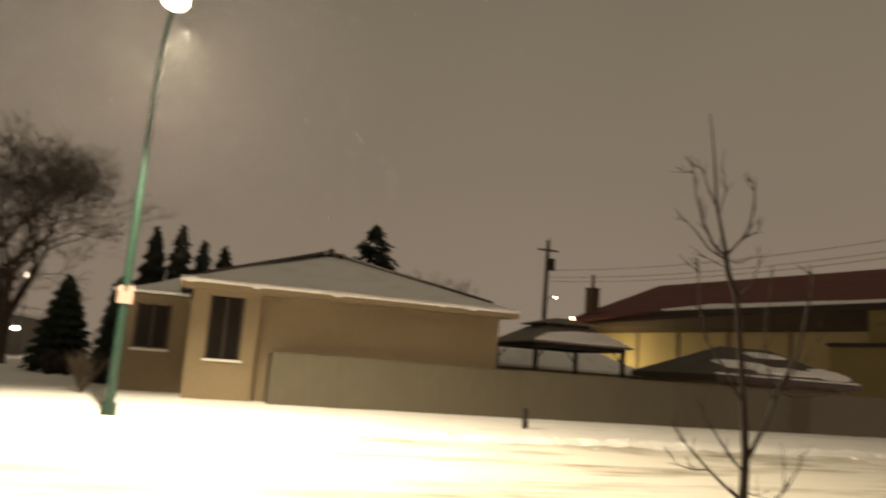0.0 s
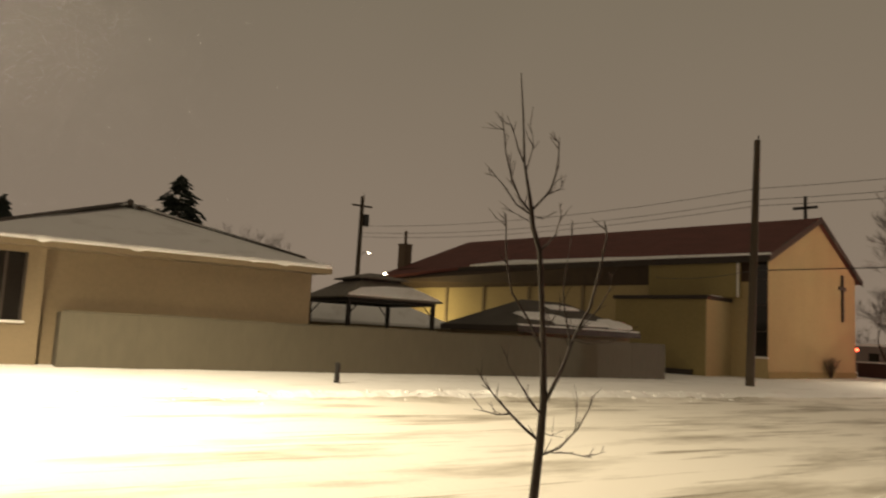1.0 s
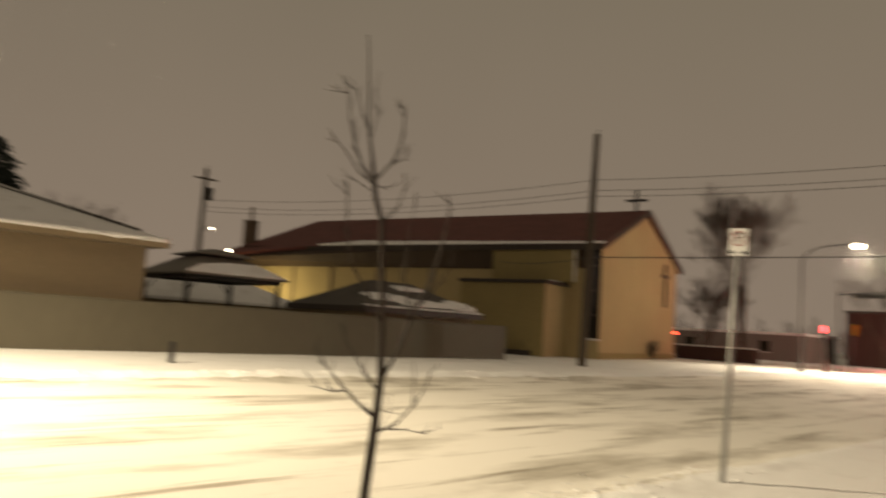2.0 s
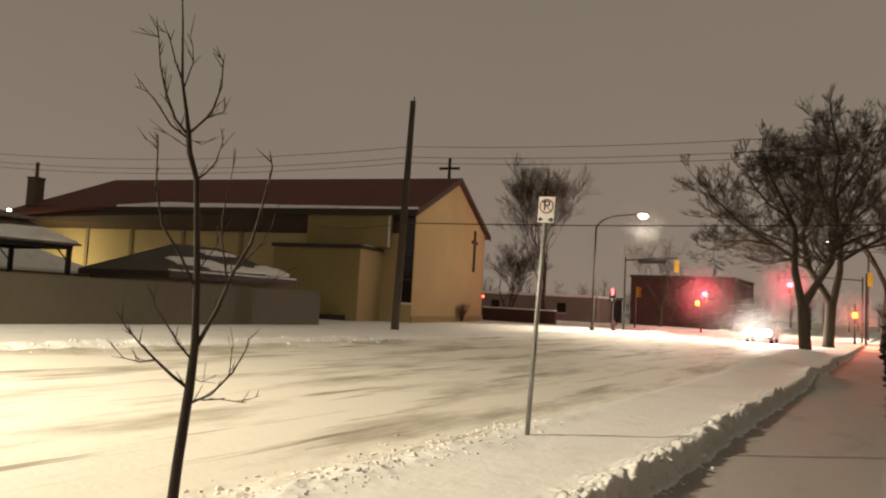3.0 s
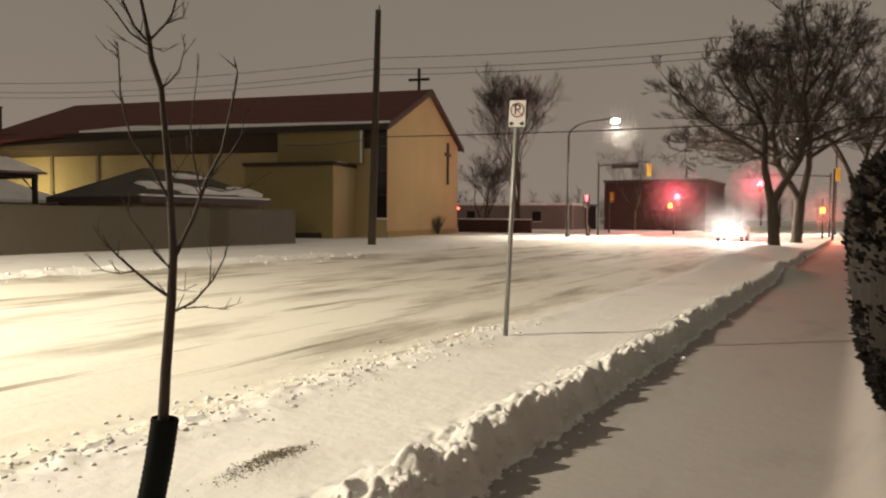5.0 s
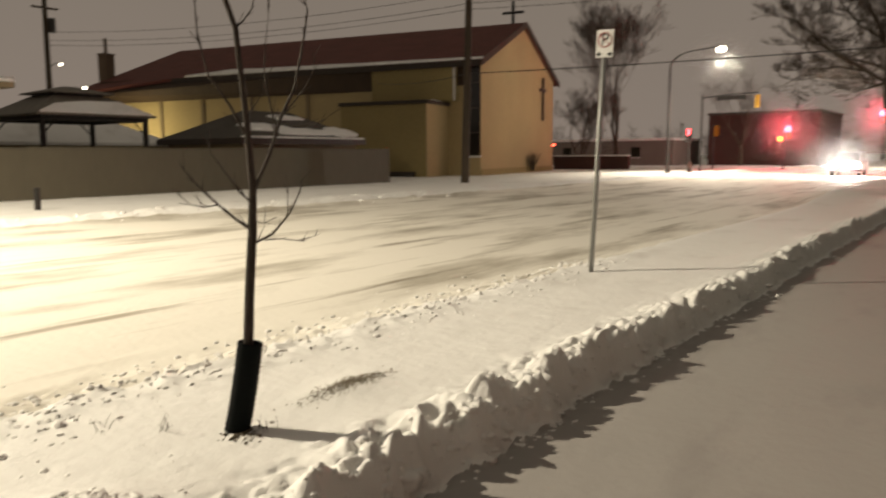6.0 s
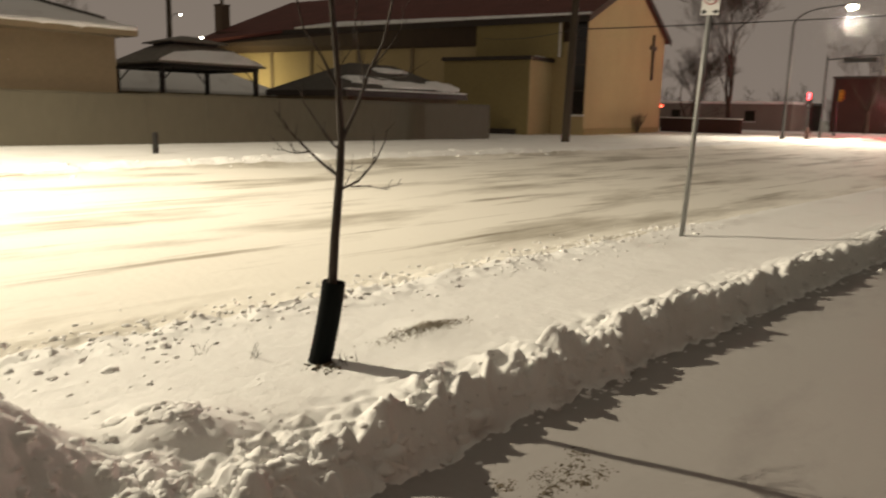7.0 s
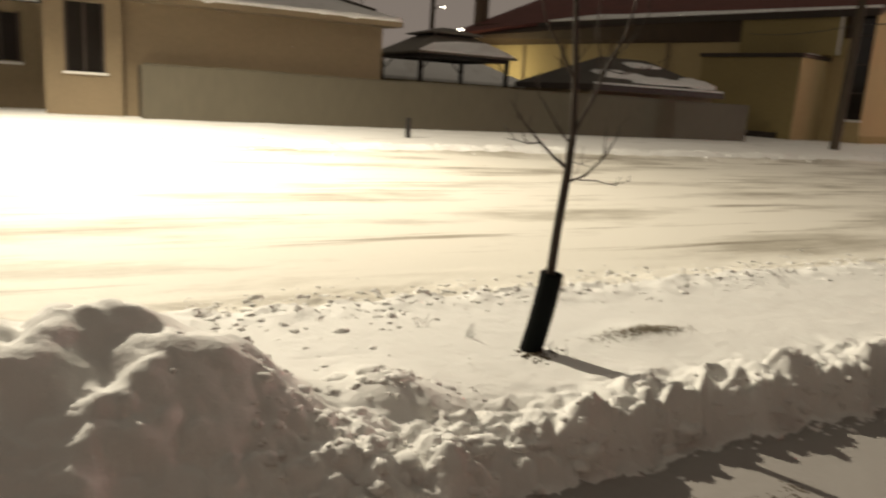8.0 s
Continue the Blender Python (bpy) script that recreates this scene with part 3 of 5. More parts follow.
# ---- the long fence
def fence():
    top = thing("fence", (-27, 3.0, 0.0), "long taupe solid board fence in the snow", "fence")
    n, span = 12, 28.3
    step = span / n
    for i in range(n):
        lift = 0.02 * math.sin(i * 1.7)
        p = part("panel", boxed(-0.03, 0.03, i * step + 0.005, (i + 1) * step - 0.005, -0.1, 1.86 + lift), FENCE, top)
        part("cap_rail", boxed(-0.06, 0.06, i * step + 0.002, (i + 1) * step - 0.002, 1.861 + lift, 1.91 + lift, bevel=0.008), FENCE, p)
    for i in range(n + 1):
        part("post", boxed(-0.07, 0.037, i * step - 0.06, i * step + 0.06, -0.2, 1.855, bevel=0.004), FENCE, top)
    part("end_panel", boxed(-1.6, -0.08, -0.03, 0.03, -0.1, 1.85), FENCE, top)
    part("end_panel", boxed(-4.0, -0.08, span - 0.03, span + 0.03, -0.1, 1.85), FENCE, top)


fence()


# ---- garage behind the fence
def garage():
    top = thing("garage", (-29.5, 23.5, 0), "low garage with dark hip roof and patchy snow", "garage")
    d, w, ez, pz = 7.0, 8.75, 2.45, 4.0
    part("wall", boxed(-d + 0.4, -d + 0.6, 0.4, w - 0.4, -0.2, ez), STUCCO, top)
    part("wall", boxed(-0.6, -0.4, 0.4, w - 0.4, -0.2, ez), STUCCO, top)
    part("wall", boxed(-d + 0.61, -0.61, 0.4, 0.6, -0.2, ez), STUCCO, top)
    part("wall", boxed(-d + 0.61, -0.61, w - 0.6, w - 0.4, -0.2, ez), STUCCO, top)
    c = [(0, 0, ez), (0, w, ez), (-d, w, ez), (-d, 0, ez)]
    r1, r2 = (-d / 2, 3.0, pz), (-d / 2, 6.2, pz)
    for outline in ([c[0], c[1], r2, r1], [c[1], c[2], r2], [c[2], c[3], r1, r2], [c[3], c[0], r1]):
        bm = bmesh.new()
        prism(bm, outline, (0, 0, -0.14))
        part("roof_face", bm, DARK_ROOF, top)
    part("fascia", boxed(0.003, 0.03, 0, w, ez - 0.3, ez - 0.02), FASCIA, top)
    part("fascia", boxed(-d, 0, -0.03, -0.003, ez - 0.3, ez - 0.02), FASCIA, top)
    # drifts on the street face of the roof
    s = (pz - ez) / (d / 2)
    for y, x, ry, rx in ((2.6, -1.2, 1.5, 0.55), (5.0, -0.75, 2.2, 0.5), (7.65, -0.8, 1.0, 0.75), (5.2, -2.6, 1.1, 0.4)):
        bm = bmesh.new()
        ball(bm, (0, 0, 0), (rx, ry, 0.07), 3, 0.5)
        ob = part("roof_drift", bm, ROOF_SNOW, top, "thin snow drift on the shingles", smooth=True)
        ob.location, ob.rotation_euler = (x, y, ez - x * s + 0.02), (0, math.atan(s), 0)
    part("eave_snow", boxed(-0.25, 0.06, 0.1, w - 0.1, ez, ez + 0.09, bevel=0.03), ROOF_SNOW, top)


garage()


# ---- hard-top gazebo
def gazebo():
    top = thing("gazebo", (-33.35, 17.25, 0), "dark metal garden gazebo with snowy two-tier roof", "gazebo")
    h, ez = 2.25, 3.25
    for sx in (-1, 1):
        for sy in (-1, 1):
            part("post", boxed(sx * h - 0.09, sx * h + 0.09, sy * h - 0.09, sy * h + 0.09, 0, ez - 0.1, bevel=0.01), IRON, top)
            part("brace", tubed([(sx * h, sy * (h - 0.1), ez - 0.65), (sx * h, sy * (h - 0.55), ez - 0.15)], [0.035, 0.035], 6), IRON, top)
    for a in ((-h - 0.1, h + 0.1, -h - 0.1, -h + 0.1), (-h - 0.1, h + 0.1, h - 0.1, h + 0.1), (h - 0.1, h + 0.1, -h + 0.11, h - 0.11), (-h - 0.1, -h + 0.1, -h + 0.11, h - 0.11)):
        part("beam", boxed(*a, ez - 0.16, ez, bevel=0.01), IRON, top)

    def tier(r0, z0, r1, z1, name, mat, lift=0.0):
        c0 = [(x * r0, y * r0, z0) for x, y in ((1, -1), (1, 1), (-1, 1), (-1, -1))]
        c1 = [(x * r1, y * r1, z1) for x, y in ((1, -1), (1, 1), (-1, 1), (-1, -1))]
        for i in range(4):
            bm = bmesh.new()
            j = (i + 1) % 4
            prism(bm, [c0[i], c0[j], c1[j], c1[i]], (0, 0, 0.06))
            part(name, bm, mat, top)

    tier(h + 0.35, ez + 0.01, 1.15, ez + 0.85, "lower_roof", GAZEBO_ROOF)
    tier(1.4, ez + 1.0, 0.25, ez + 1.3, "upper_roof", GAZEBO_ROOF)
    part("cupola", boxed(-1.05, 1.05, -1.05, 1.05, ez + 0.8, ez + 1.02), IRON, top)
    bm = bmesh.new()
    prism(bm, [(h + 0.3, -h - 0.2, ez + 0.10), (h + 0.3, h + 0.2, ez + 0.10), (1.7, 1.4, ez + 0.64), (1.8, -0.2, ez + 0.60), (2.1, -1.6, ez + 0.44)], (0, 0, 0.07))
    part("roof_snow", bm, ROOF_SNOW, top, "snow on the street face")


gazebo()


# ---- shed with a snowy roof behind the gazebo
def shed():
    top = thing("shed", (-41.0, 15.2, 0), "low shed with a snow-covered hip roof", "shed")
    part("wall", boxed(0, 3.6, 0, 9.6, -0.2, 2.15), STUCCO, top)
    a, b, c, d = (3.9, -0.3, 2.16), (3.9, 9.9, 2.16), (-0.2, 9.9, 2.16), (-0.2, -0.3, 2.16)
    e, f = (1.8, 3.4, 3.7), (1.8, 6.0, 3.7)
    for outline in ([a, b, f, e], [b, c, f], [c, d, e, f], [d, a, e]):
        bm = bmesh.new()
        prism(bm, outline, (0, 0, 0.14))
        part("roof_slope", bm, ROOF_SNOW, top, "snow-covered roof slope")


shed()


# ---- poles and wires
def utility_pole(x, y, top_z, lean, name_label, gear=True):
    top = thing("utility_pole", (x, y, level(x, y) - 0.1), name_label, "utility pole", group="utility poles")
    dx, dy = lean
    part("shaft", tubed([(0, 0, 0), (dx * 0.5, dy * 0.5, top_z * 0.5), (dx, dy, top_z)], [0.22, 0.19, 0.15], 12), POLE_WOOD, top)
    part("top_pin", tubed([(dx, dy + 0.08, top_z - 0.15), (dx, dy + 0.10, top_z + 0.28)], [0.03, 0.03], 6), IRON, top)
    if gear:
        part("transformer", tubed([(dx * 0.8, dy * 0.8 + 0.42, top_z - 2.4), (dx * 0.8, dy * 0.8 + 0.42, top_z - 1.45)], [0.26, 0.26], 12), GREY_POLE, top)
        part("crossarm", boxed(dx - 0.06, dx + 0.06, dy - 0.9, dy + 0.9, top_z - 0.85, top_z - 0.72), POLE_WOOD, top)
    return top


utility_pole(-23.0, 32.8, 12.4, (0.1, 0.4), "tall weathered wooden utility pole leaning in the snow", gear=False)
far_pole = utility_pole(-54.0, 26.6, 12.6, (0.0, 0.1), "far wooden utility pole with a transformer and a small lamp", gear=True)
part("lamp_arm", tubed([(0.0, 0.1, 7.7), (0.2, 0.45, 8.1), (0.32, 0.7, 8.1)], [0.03, 0.03, 0.025], 6), GREY_POLE, far_pole)
bm = bmesh.new()
ball(bm, (0.36, 0.78, 8.03), (0.09, 0.11, 0.06), 2)
part("lamp_lens", bm, YARD_GLOW, far_pole, "small glowing lamp", smooth=True)
utility_pole(1.6, 37.8, 12.2, (0.0, 0.0), "wooden utility pole beside the footpath", gear=False)


def wire(a, b, sag, r, label):
    bm = bmesh.new()
    a, b = Vector(a), Vector(b)
    pts = [a.lerp(b, i / 24) - Vector((0, 0, sag * 4 * (i / 24) * (1 - i / 24))) for i in range(25)]
    tube(bm, pts, [r] * 25, 5)
    tagged(part("overhead_wire", bm, IRON), label, "wire", group="overhead wires")


for dz, dy in ((0.0, 0.0), (-0.55, 0.12), (-0.9, -0.1)):
    wire((-22.9, 33.2 + dy, 9.9 + dz), (1.6, 37.8 + dy, 10.2 + dz), 0.35, 0.014, "thin dark overhead power wire")
    wire((-54, 26.7 + dy, 10.2 + dz), (-22.9, 33.2 + dy, 9.9 + dz), 0.6, 0.014, "thin dark overhead power wire")
wire((-22.95, 33.0, 5.75), (1.6, 37.8, 6.0), 0.12, 0.026, "thick dark telephone cable across the street")
wire((-22.95, 33.0, 5.75), (-37.5, 42.2, 6.8), 0.25, 0.018, "service cable from pole to church")


# ---- street lamps
def street_lamp(x, y, height, reach, paint, label, head_drop=0.0, lean=0.0):
    top = thing("street_lamp", (x, y, level(x, y) - 0.05), label, "street lamp", group="street lamps")
    part("pole", tubed([(0, 0, 0), (lean * 0.5, 0, height * 0.45), (lean, 0, height - 1.2)], [0.12, 0.10, 0.075], 12), paint, top)
    curve = [(lean + reach * (1 - math.cos(a)) * 0.62, 0, height - 1.2 + 1.15 * math.sin(a)) for a in (math.pi / 2 * i / 8 for i in range(9))]
    part("arm", tubed(curve + [(lean + reach, 0, height + 0.05)], [0.07] * 5 + [0.05] * 5, 8), paint, top)
    bm = bmesh.new()
    ball(bm, (lean + reach + math.copysign(0.25, reach), 0, height + 0.03), (0.42, 0.17, 0.10), 2)
    head = part("lamp_head", bm, GREY_POLE, top, smooth=True)
    bm = bmesh.new()
    ball(bm, (lean + reach + math.copysign(0.3, reach), 0, height - 0.14), (0.36, 0.28, 0.22), 3)
    part("lens", bm, LAMP_GLOW, head, "glowing lamp lens", smooth=True)
    part("base", tubed([(0, 0, 0), (0, 0, 0.35)], [0.2, 0.17], 10), paint, top)
    return top


green = street_lamp(-20.42, -1.52, 9.2, 3.2, GREEN_PAINT, "tall green street lamp on the far verge, lit", lean=0.62)
green.rotation_euler = (0, 0, radians(7))
part("parking_sign", boxed(0.31, 0.33, -0.18, 0.18, 2.75, 3.2), OLD_PLATE, green, "small pale sign on the pole")
street_lamp(-21.0, 57.2, 9.2, 3.45, GREY_POLE, "tall curved grey street lamp near the crossing, lit")
street_lamp(-3.0, 88.0, 10.2, -3.2, GREY_POLE, "distant street lamp beyond the crossing, lit")


# ---- no-parking sign
def parking_sign():
    z0 = level(-4.5, 9.2)
    top = thing("parking_sign", (-4.52, 9.2, z0), "leaning steel post with a no-parking sign", "sign")
    lean = Vector((0.13, 0.05, 3.05))
    bm = bmesh.new()
    tube(bm, [Vector((0, 0, -0.2)), lean * 0.5, lean], [0.032, 0.032, 0.032], 10)
    part("post", bm, STEEL, top, smooth=True)
    face = part("plate", boxed(-0.112, 0.112, -0.006, 0.0, -0.17, 0.17, bevel=0.002), SIGN_WHITE, top, "white plate")
    face.location = lean * 0.955 + Vector((0.02, -0.04, 0))
    face.rotation_euler = (0, radians(2.5), radians(4))
    bm = bmesh.new()
    tube(bm, [(0.088 * math.cos(a), -0.010, 0.045 + 0.088 * math.sin(a)) for a in (2 * math.pi * i / 28 for i in range(29))], [0.008] * 29, 6)
    part("ring", bm, SIGN_RED, face, "red ring")
    bm = bmesh.new()
    tube(bm, [(-0.07, -0.012, 0.115), (0.07, -0.012, -0.025)], [0.007, 0.007], 6)
    part("slash", bm, SIGN_RED, face)
    text = bpy.data.curves.new("letter", "FONT")
    text.body, text.size, text.align_x, text.align_y, text.extrude = "P", 0.19, "CENTER", "CENTER", 0.001
    letter = new("letter", text)
    text.materials.append(INK)
    letter.parent, letter.location, letter.rotation_euler = face, (0, -0.008, 0.045), (radians(90), 0, 0)
    for sx in (-1, 1):
        bm = bmesh.new()
        prism(bm, [(sx * 0.03, -0.0075, -0.13), (sx * 0.08, -0.0075, -0.10), (sx * 0.105, -0.0075, -0.13), (sx * 0.08, -0.0075, -0.16)], (0, -0.003, 0))
        part("arrow", bm, INK, face)


parking_sign()

# short marker post by the far lawn
pm = thing("marker_post", (-22.1, 10.4, level(-22.1, 10.4) - 0.05), "short dark marker post in the snow", "post")
part("stake", tubed([(0, 0, 0), (0.0, 0.0, 0.62)], [0.09, 0.085], 10), IRON, pm)
part("cap", tubed([(0.0, 0.0, 0.62), (0.0, 0.0, 0.68)], [0.10, 0.06], 10), IRON, pm)


# ---- trees
def limb(bm, start, way, length, radius, depth, rng, spread, sides, out):
    """A bent limb that splits at its end and along its way."""
    p, d, pts, radii = Vector(start), Vector(way).normalized(), [Vector(start)], [radius]
    steps = 4 if depth > 1 else 3
    for i in range(steps):
        d = (d + Vector((rng.uniform(-1, 1), rng.uniform(-1, 1), rng.uniform(-0.5, 0.9))) * 0.16).normalized()
        p = p + d * length / steps
        pts.append(p.copy())
        radii.append(radius * (1 - 0.42 * (i + 1) / steps))
    tube(bm, pts, radii, sides if depth > 2 else (4 if depth > 1 else 3), cap=False)
    if depth == 0:
        return
    if depth <= 2:
        # fine side twigs
        own = random.Random(int(1000 * (p.x + 2 * p.y + 3 * p.z)))
        for _ in range(3):
            q = pts[own.choice((1, 2, 3))]
            tip = q + (d + Vector((own.uniform(-1, 1), own.uniform(-1, 1), own.uniform(-0.6, 0.8))) * 0.9).normalized() * length * own.uniform(0.4, 0.9)
            tube(bm, [q, q.lerp(tip, 0.5) + Vector((0, 0, length * 0.05)), tip], [0.010, 0.008, 0.004], 3, cap=False)
    for k in range(rng.choice((2, 3, 3))):
        at = pts[-1] if k < 2 else pts[rng.choice((1, 2))]
        axis = Vector((rng.uniform(-1, 1), rng.uniform(-1, 1), rng.uniform(-0.3, 0.5))).normalized()
        turn = (d + axis * spread * rng.uniform(0.6, 1.2)).normalized()
        limb(bm, at, turn, length * rng.uniform(0.62, 0.86), max(radii[-1] * rng.uniform(0.6, 0.85), 0.010), depth - 1, rng, spread, sides, out)


def bare_tree(x, y, height, radius, seed, label, lean=(0, 0), depth=6, stems=1, spread=0.75, first=0.25, group="bare trees", wide=0.55):
    rng = random.Random(seed)
    top = thing("tree", (x, y, level(x, y) - 0.1), label, "tree", group=group)
    z1 = height * first
    fork = Vector((lean[0] * z1, lean[1] * z1, z1))
    bm = bmesh.new()
    tube(bm, [(0, 0, -0.1), (0, 0, 0.15), fork * 0.5 + Vector((0.03, 0.02, 0)), fork], [radius * 1.35, radius * 1.08, radius * 0.95, radius * 0.9], 12)
    part("trunk", bm, BARK, top, smooth=True)
    bm = bmesh.new()
    limbs = stems if stems > 1 else 3
    for i in range(limbs):
        a = 2 * math.pi * (i + rng.uniform(-0.2, 0.2)) / limbs + seed
        way = Vector((math.cos(a) * wide + lean[0], math.sin(a) * wide + lean[1], 1.0))
        limb(bm, fork - Vector((0, 0, 0.15)), way, height * 0.27, radius * 0.62, depth, rng, spread, 7, None)
    part("crown", bm, BARK, top, "bare branching crown", smooth=True)
    return top


def grown_elm(x, y, size, seed, label, limbs):
    """A tree on drawn main limbs, (across, up) in metres, each clothed in forking side branches and twigs."""
    rng = random.Random(seed)
    top = thing("tree", (x, y, level(x, y) - 0.1), label, "tree", group="bare trees")
    crown = bmesh.new()
    for k, (pts, r0, r1, depth_off) in enumerate(limbs):
        n = len(pts) - 1
        line = [Vector((a, depth_off * i / n + rng.uniform(-0.1, 0.1) * (i > 0), z)) * size for i, (a, z) in enumerate(pts)]
        radii = [(r0 + (r1 - r0) * (i / n) ** 0.8) * size for i in range(n + 1)]
        if k == 0:
            radii[0] *= 1.3
        bm = bmesh.new()
        tube(bm, line, radii, 10, cap=False)
        part("trunk" if k == 0 else "limb", bm, BARK, top, smooth=True)
        if k == 0:
            continue
        total = sum((b - a).length for a, b in zip(line, line[1:]))
        count = int(total / size * 3.2)
        for j in range(count):
            u = 0.22 + 0.78 * (j + rng.random()) / count
            i = min(int(u * n), n - 1)
            base, d = line[i].lerp(line[i + 1], u * n - i), (line[i + 1] - line[i]).normalized()
            axis = Vector((rng.uniform(-1, 1), rng.uniform(-1, 1), rng.uniform(-0.55, 0.5))).normalized()
            limb(crown, base, d * 0.7 + axis, size * rng.uniform(0.6, 1.15) * (1.25 - 0.45 * u), max(radii[i + 1] * 0.5, 0.02), 4, rng, 0.62, 5, None)
        limb(crown, line[-1], line[-1] - line[-2], size * 0.75, radii[-1], 4, rng, 0.55, 5, None)
    part("crown", crown, BARK, top, "fine bare side branches", smooth=True)
    return top


ELM = (
    ([(0.0, -0.1), (0.0, 0.3), (-0.08, 1.6), (-0.15, 2.95)], 0.36, 0.30, 0.0),
    ([(-0.22, 2.8), (-0.60, 4.7), (-0.63, 6.89), (-1.27, 8.53), (-2.1, 10.33), (-2.45, 11.54)], 0.24, 0.04, 0.8),
    ([(-0.12, 2.7), (0.25, 3.4), (1.24, 5.09), (1.54, 6.98), (1.34, 8.87), (1.64, 11.02), (1.25, 12.74)], 0.27, 0.04, -0.9),
    ([(-0.62, 5.34), (-1.7, 6.12), (-3.2, 7.06), (-4.4, 8.27), (-5.6, 9.56)], 0.13, 0.03, -1.2),
    ([(-1.6, 6.03), (-3.0, 6.38), (-4.4, 6.38), (-5.6, 5.86)], 0.08, 0.02, 1.4),
    ([(-0.63, 6.29), (0.0, 7.41), (0.2, 8.44)], 0.07, 0.02, 1.8),
    ([(1.42, 7.58), (0.7, 8.96), (0.4, 10.42), (0.6, 11.88)], 0.11, 0.03, 1.6),
    ([(1.38, 5.86), (2.6, 6.55), (4.2, 7.15), (5.6, 7.92)], 0.12, 0.03, 0.8),
    ([(1.34, 5.52), (2.4, 5.77), (3.6, 5.95), (5.0, 6.12)], 0.08, 0.02, -1.6),
    ([(1.36, 8.61), (2.5, 10.16), (3.3, 11.71)], 0.10, 0.03, -1.0),
    ([(-0.9, 7.58), (-2.2, 8.61), (-3.2, 9.99), (-3.6, 10.85)], 0.09, 0.03, 1.8),
)
grown_elm(-4.6, 44.3, 0.95, 3, "old bare elm forking low beside the footpath", ELM)
grown_elm(-4.3, 55.5, 1.08, 8, "second bare elm behind the first", tuple((tuple((-a, z) for a, z in pts), r0, r1, -v) for pts, r0, r1, v in ELM))
bare_tree(-1.2, 62.0, 14.0, 0.3, 14, "bare elm further along the footpath", (0.05, 0), 5, 3, 0.8, 0.3)
bare_tree(-33.5, 76.0, 16.0, 0.28, 21, "tall bare tree behind the church", (0, 0), 7, 4, 0.42, 0.16, wide=0.22)
bare_tree(-35.5, 71.5, 9.5, 0.2, 27, "low spreading bare tree beside the church", (0.05, 0), 6, 4, 0.9, 0.12)
bare_tree(-25.0, 92.0, 10.0, 0.22, 33, "small bare tree near the crossing", (0, 0), 5, 3, 0.7, 0.25)
bare_tree(-54.0, -11.0, 15.0, 0.5, 41, "large bare tree behind the house", (0, 0), 7, 4, 0.9, 0.18)
bare_tree(-60.0, -14.0, 15.5, 0.42, 43, "large bare tree behind the side street", (0, 0), 7, 4, 0.9, 0.2)
bare_tree(-75.0, 24.0, 11.0, 0.2, 47, "far bare poplar behind the yard", (0, 0), 5, 3, 0.4, 0.2)
bare_tree(-82.0, 28.5, 12.0, 0.2, 51, "far bare poplar behind the yard", (0, 0), 5, 3, 0.4, 0.2)


def spruce(x, y, height, width, seed, label):
    rng = random.Random(seed)
    top = thing("spruce_tree", (x, y, 0), label, "tree", group="spruces")
    part("trunk", tubed([(0, 0, -0.2), (0, 0, height * 0.9)], [0.25, 0.04], 8), BARK, top)
    bm = bmesh.new()
    for i in range(2600):
        k = 1 - rng.random() ** 0.6
        z, r = height * (0.05 + 0.95 * k), width * (1 - k) ** 0.65 * (0.82 + 0.18 * math.sin(k * 60 + seed)) + 0.06
        a = rng.uniform(0, 2 * math.pi)
        reach = r * rng.uniform(0.55, 1.05)
        d = Vector((math.cos(a), math.sin(a), 0))
        s = Vector((-d.y, d.x, 0))
        size = rng.uniform(0.3, 0.6) * (0.5 + 0.12 * width)
        root, tip = d * (reach - size) + Vector((0, 0, z + 0.12)), d * (reach + size * 0.6) + Vector((0, 0, z - size * rng.uniform(0.2, 0.8)))
        mid = root.lerp(tip, 0.5)
        w = size * 0.45
        vs = [bm.verts.new(p) for p in (root, mid + s * w - Vector((0, 0, 0.08)), tip, mid - s * w - Vector((0, 0, 0.08)), mid + Vector((0, 0, 0.12)))]
        for q in ((0, 1, 4), (1, 2, 4), (2, 3, 4), (3, 0, 4)):
            bm.faces.new([vs[t] for t in q])
    part("crown", bm, NEEDLE, top, "dark needle-covered boughs")


spruce(-70.0, 16.2, 15.2, 5.6, 1, "dark spruce behind the bungalow roof")
for i, (x, y, h) in enumerate(((-62, -3.0, 11.2), (-61, -1.1, 11.4), (-62, 0.6, 10.4), (-61, 2.2, 10.1))):
    spruce(x, y, h, 2.0, 5 + i, "dark spruce in a row behind the bungalow")
spruce(-44.8, -6.2, 5.2, 1.7, 15, "low dark spruce beside the side street")
spruce(-35.3, -2.9, 4.6, 0.75, 16, "narrow dark cedar at the bungalow's corner")


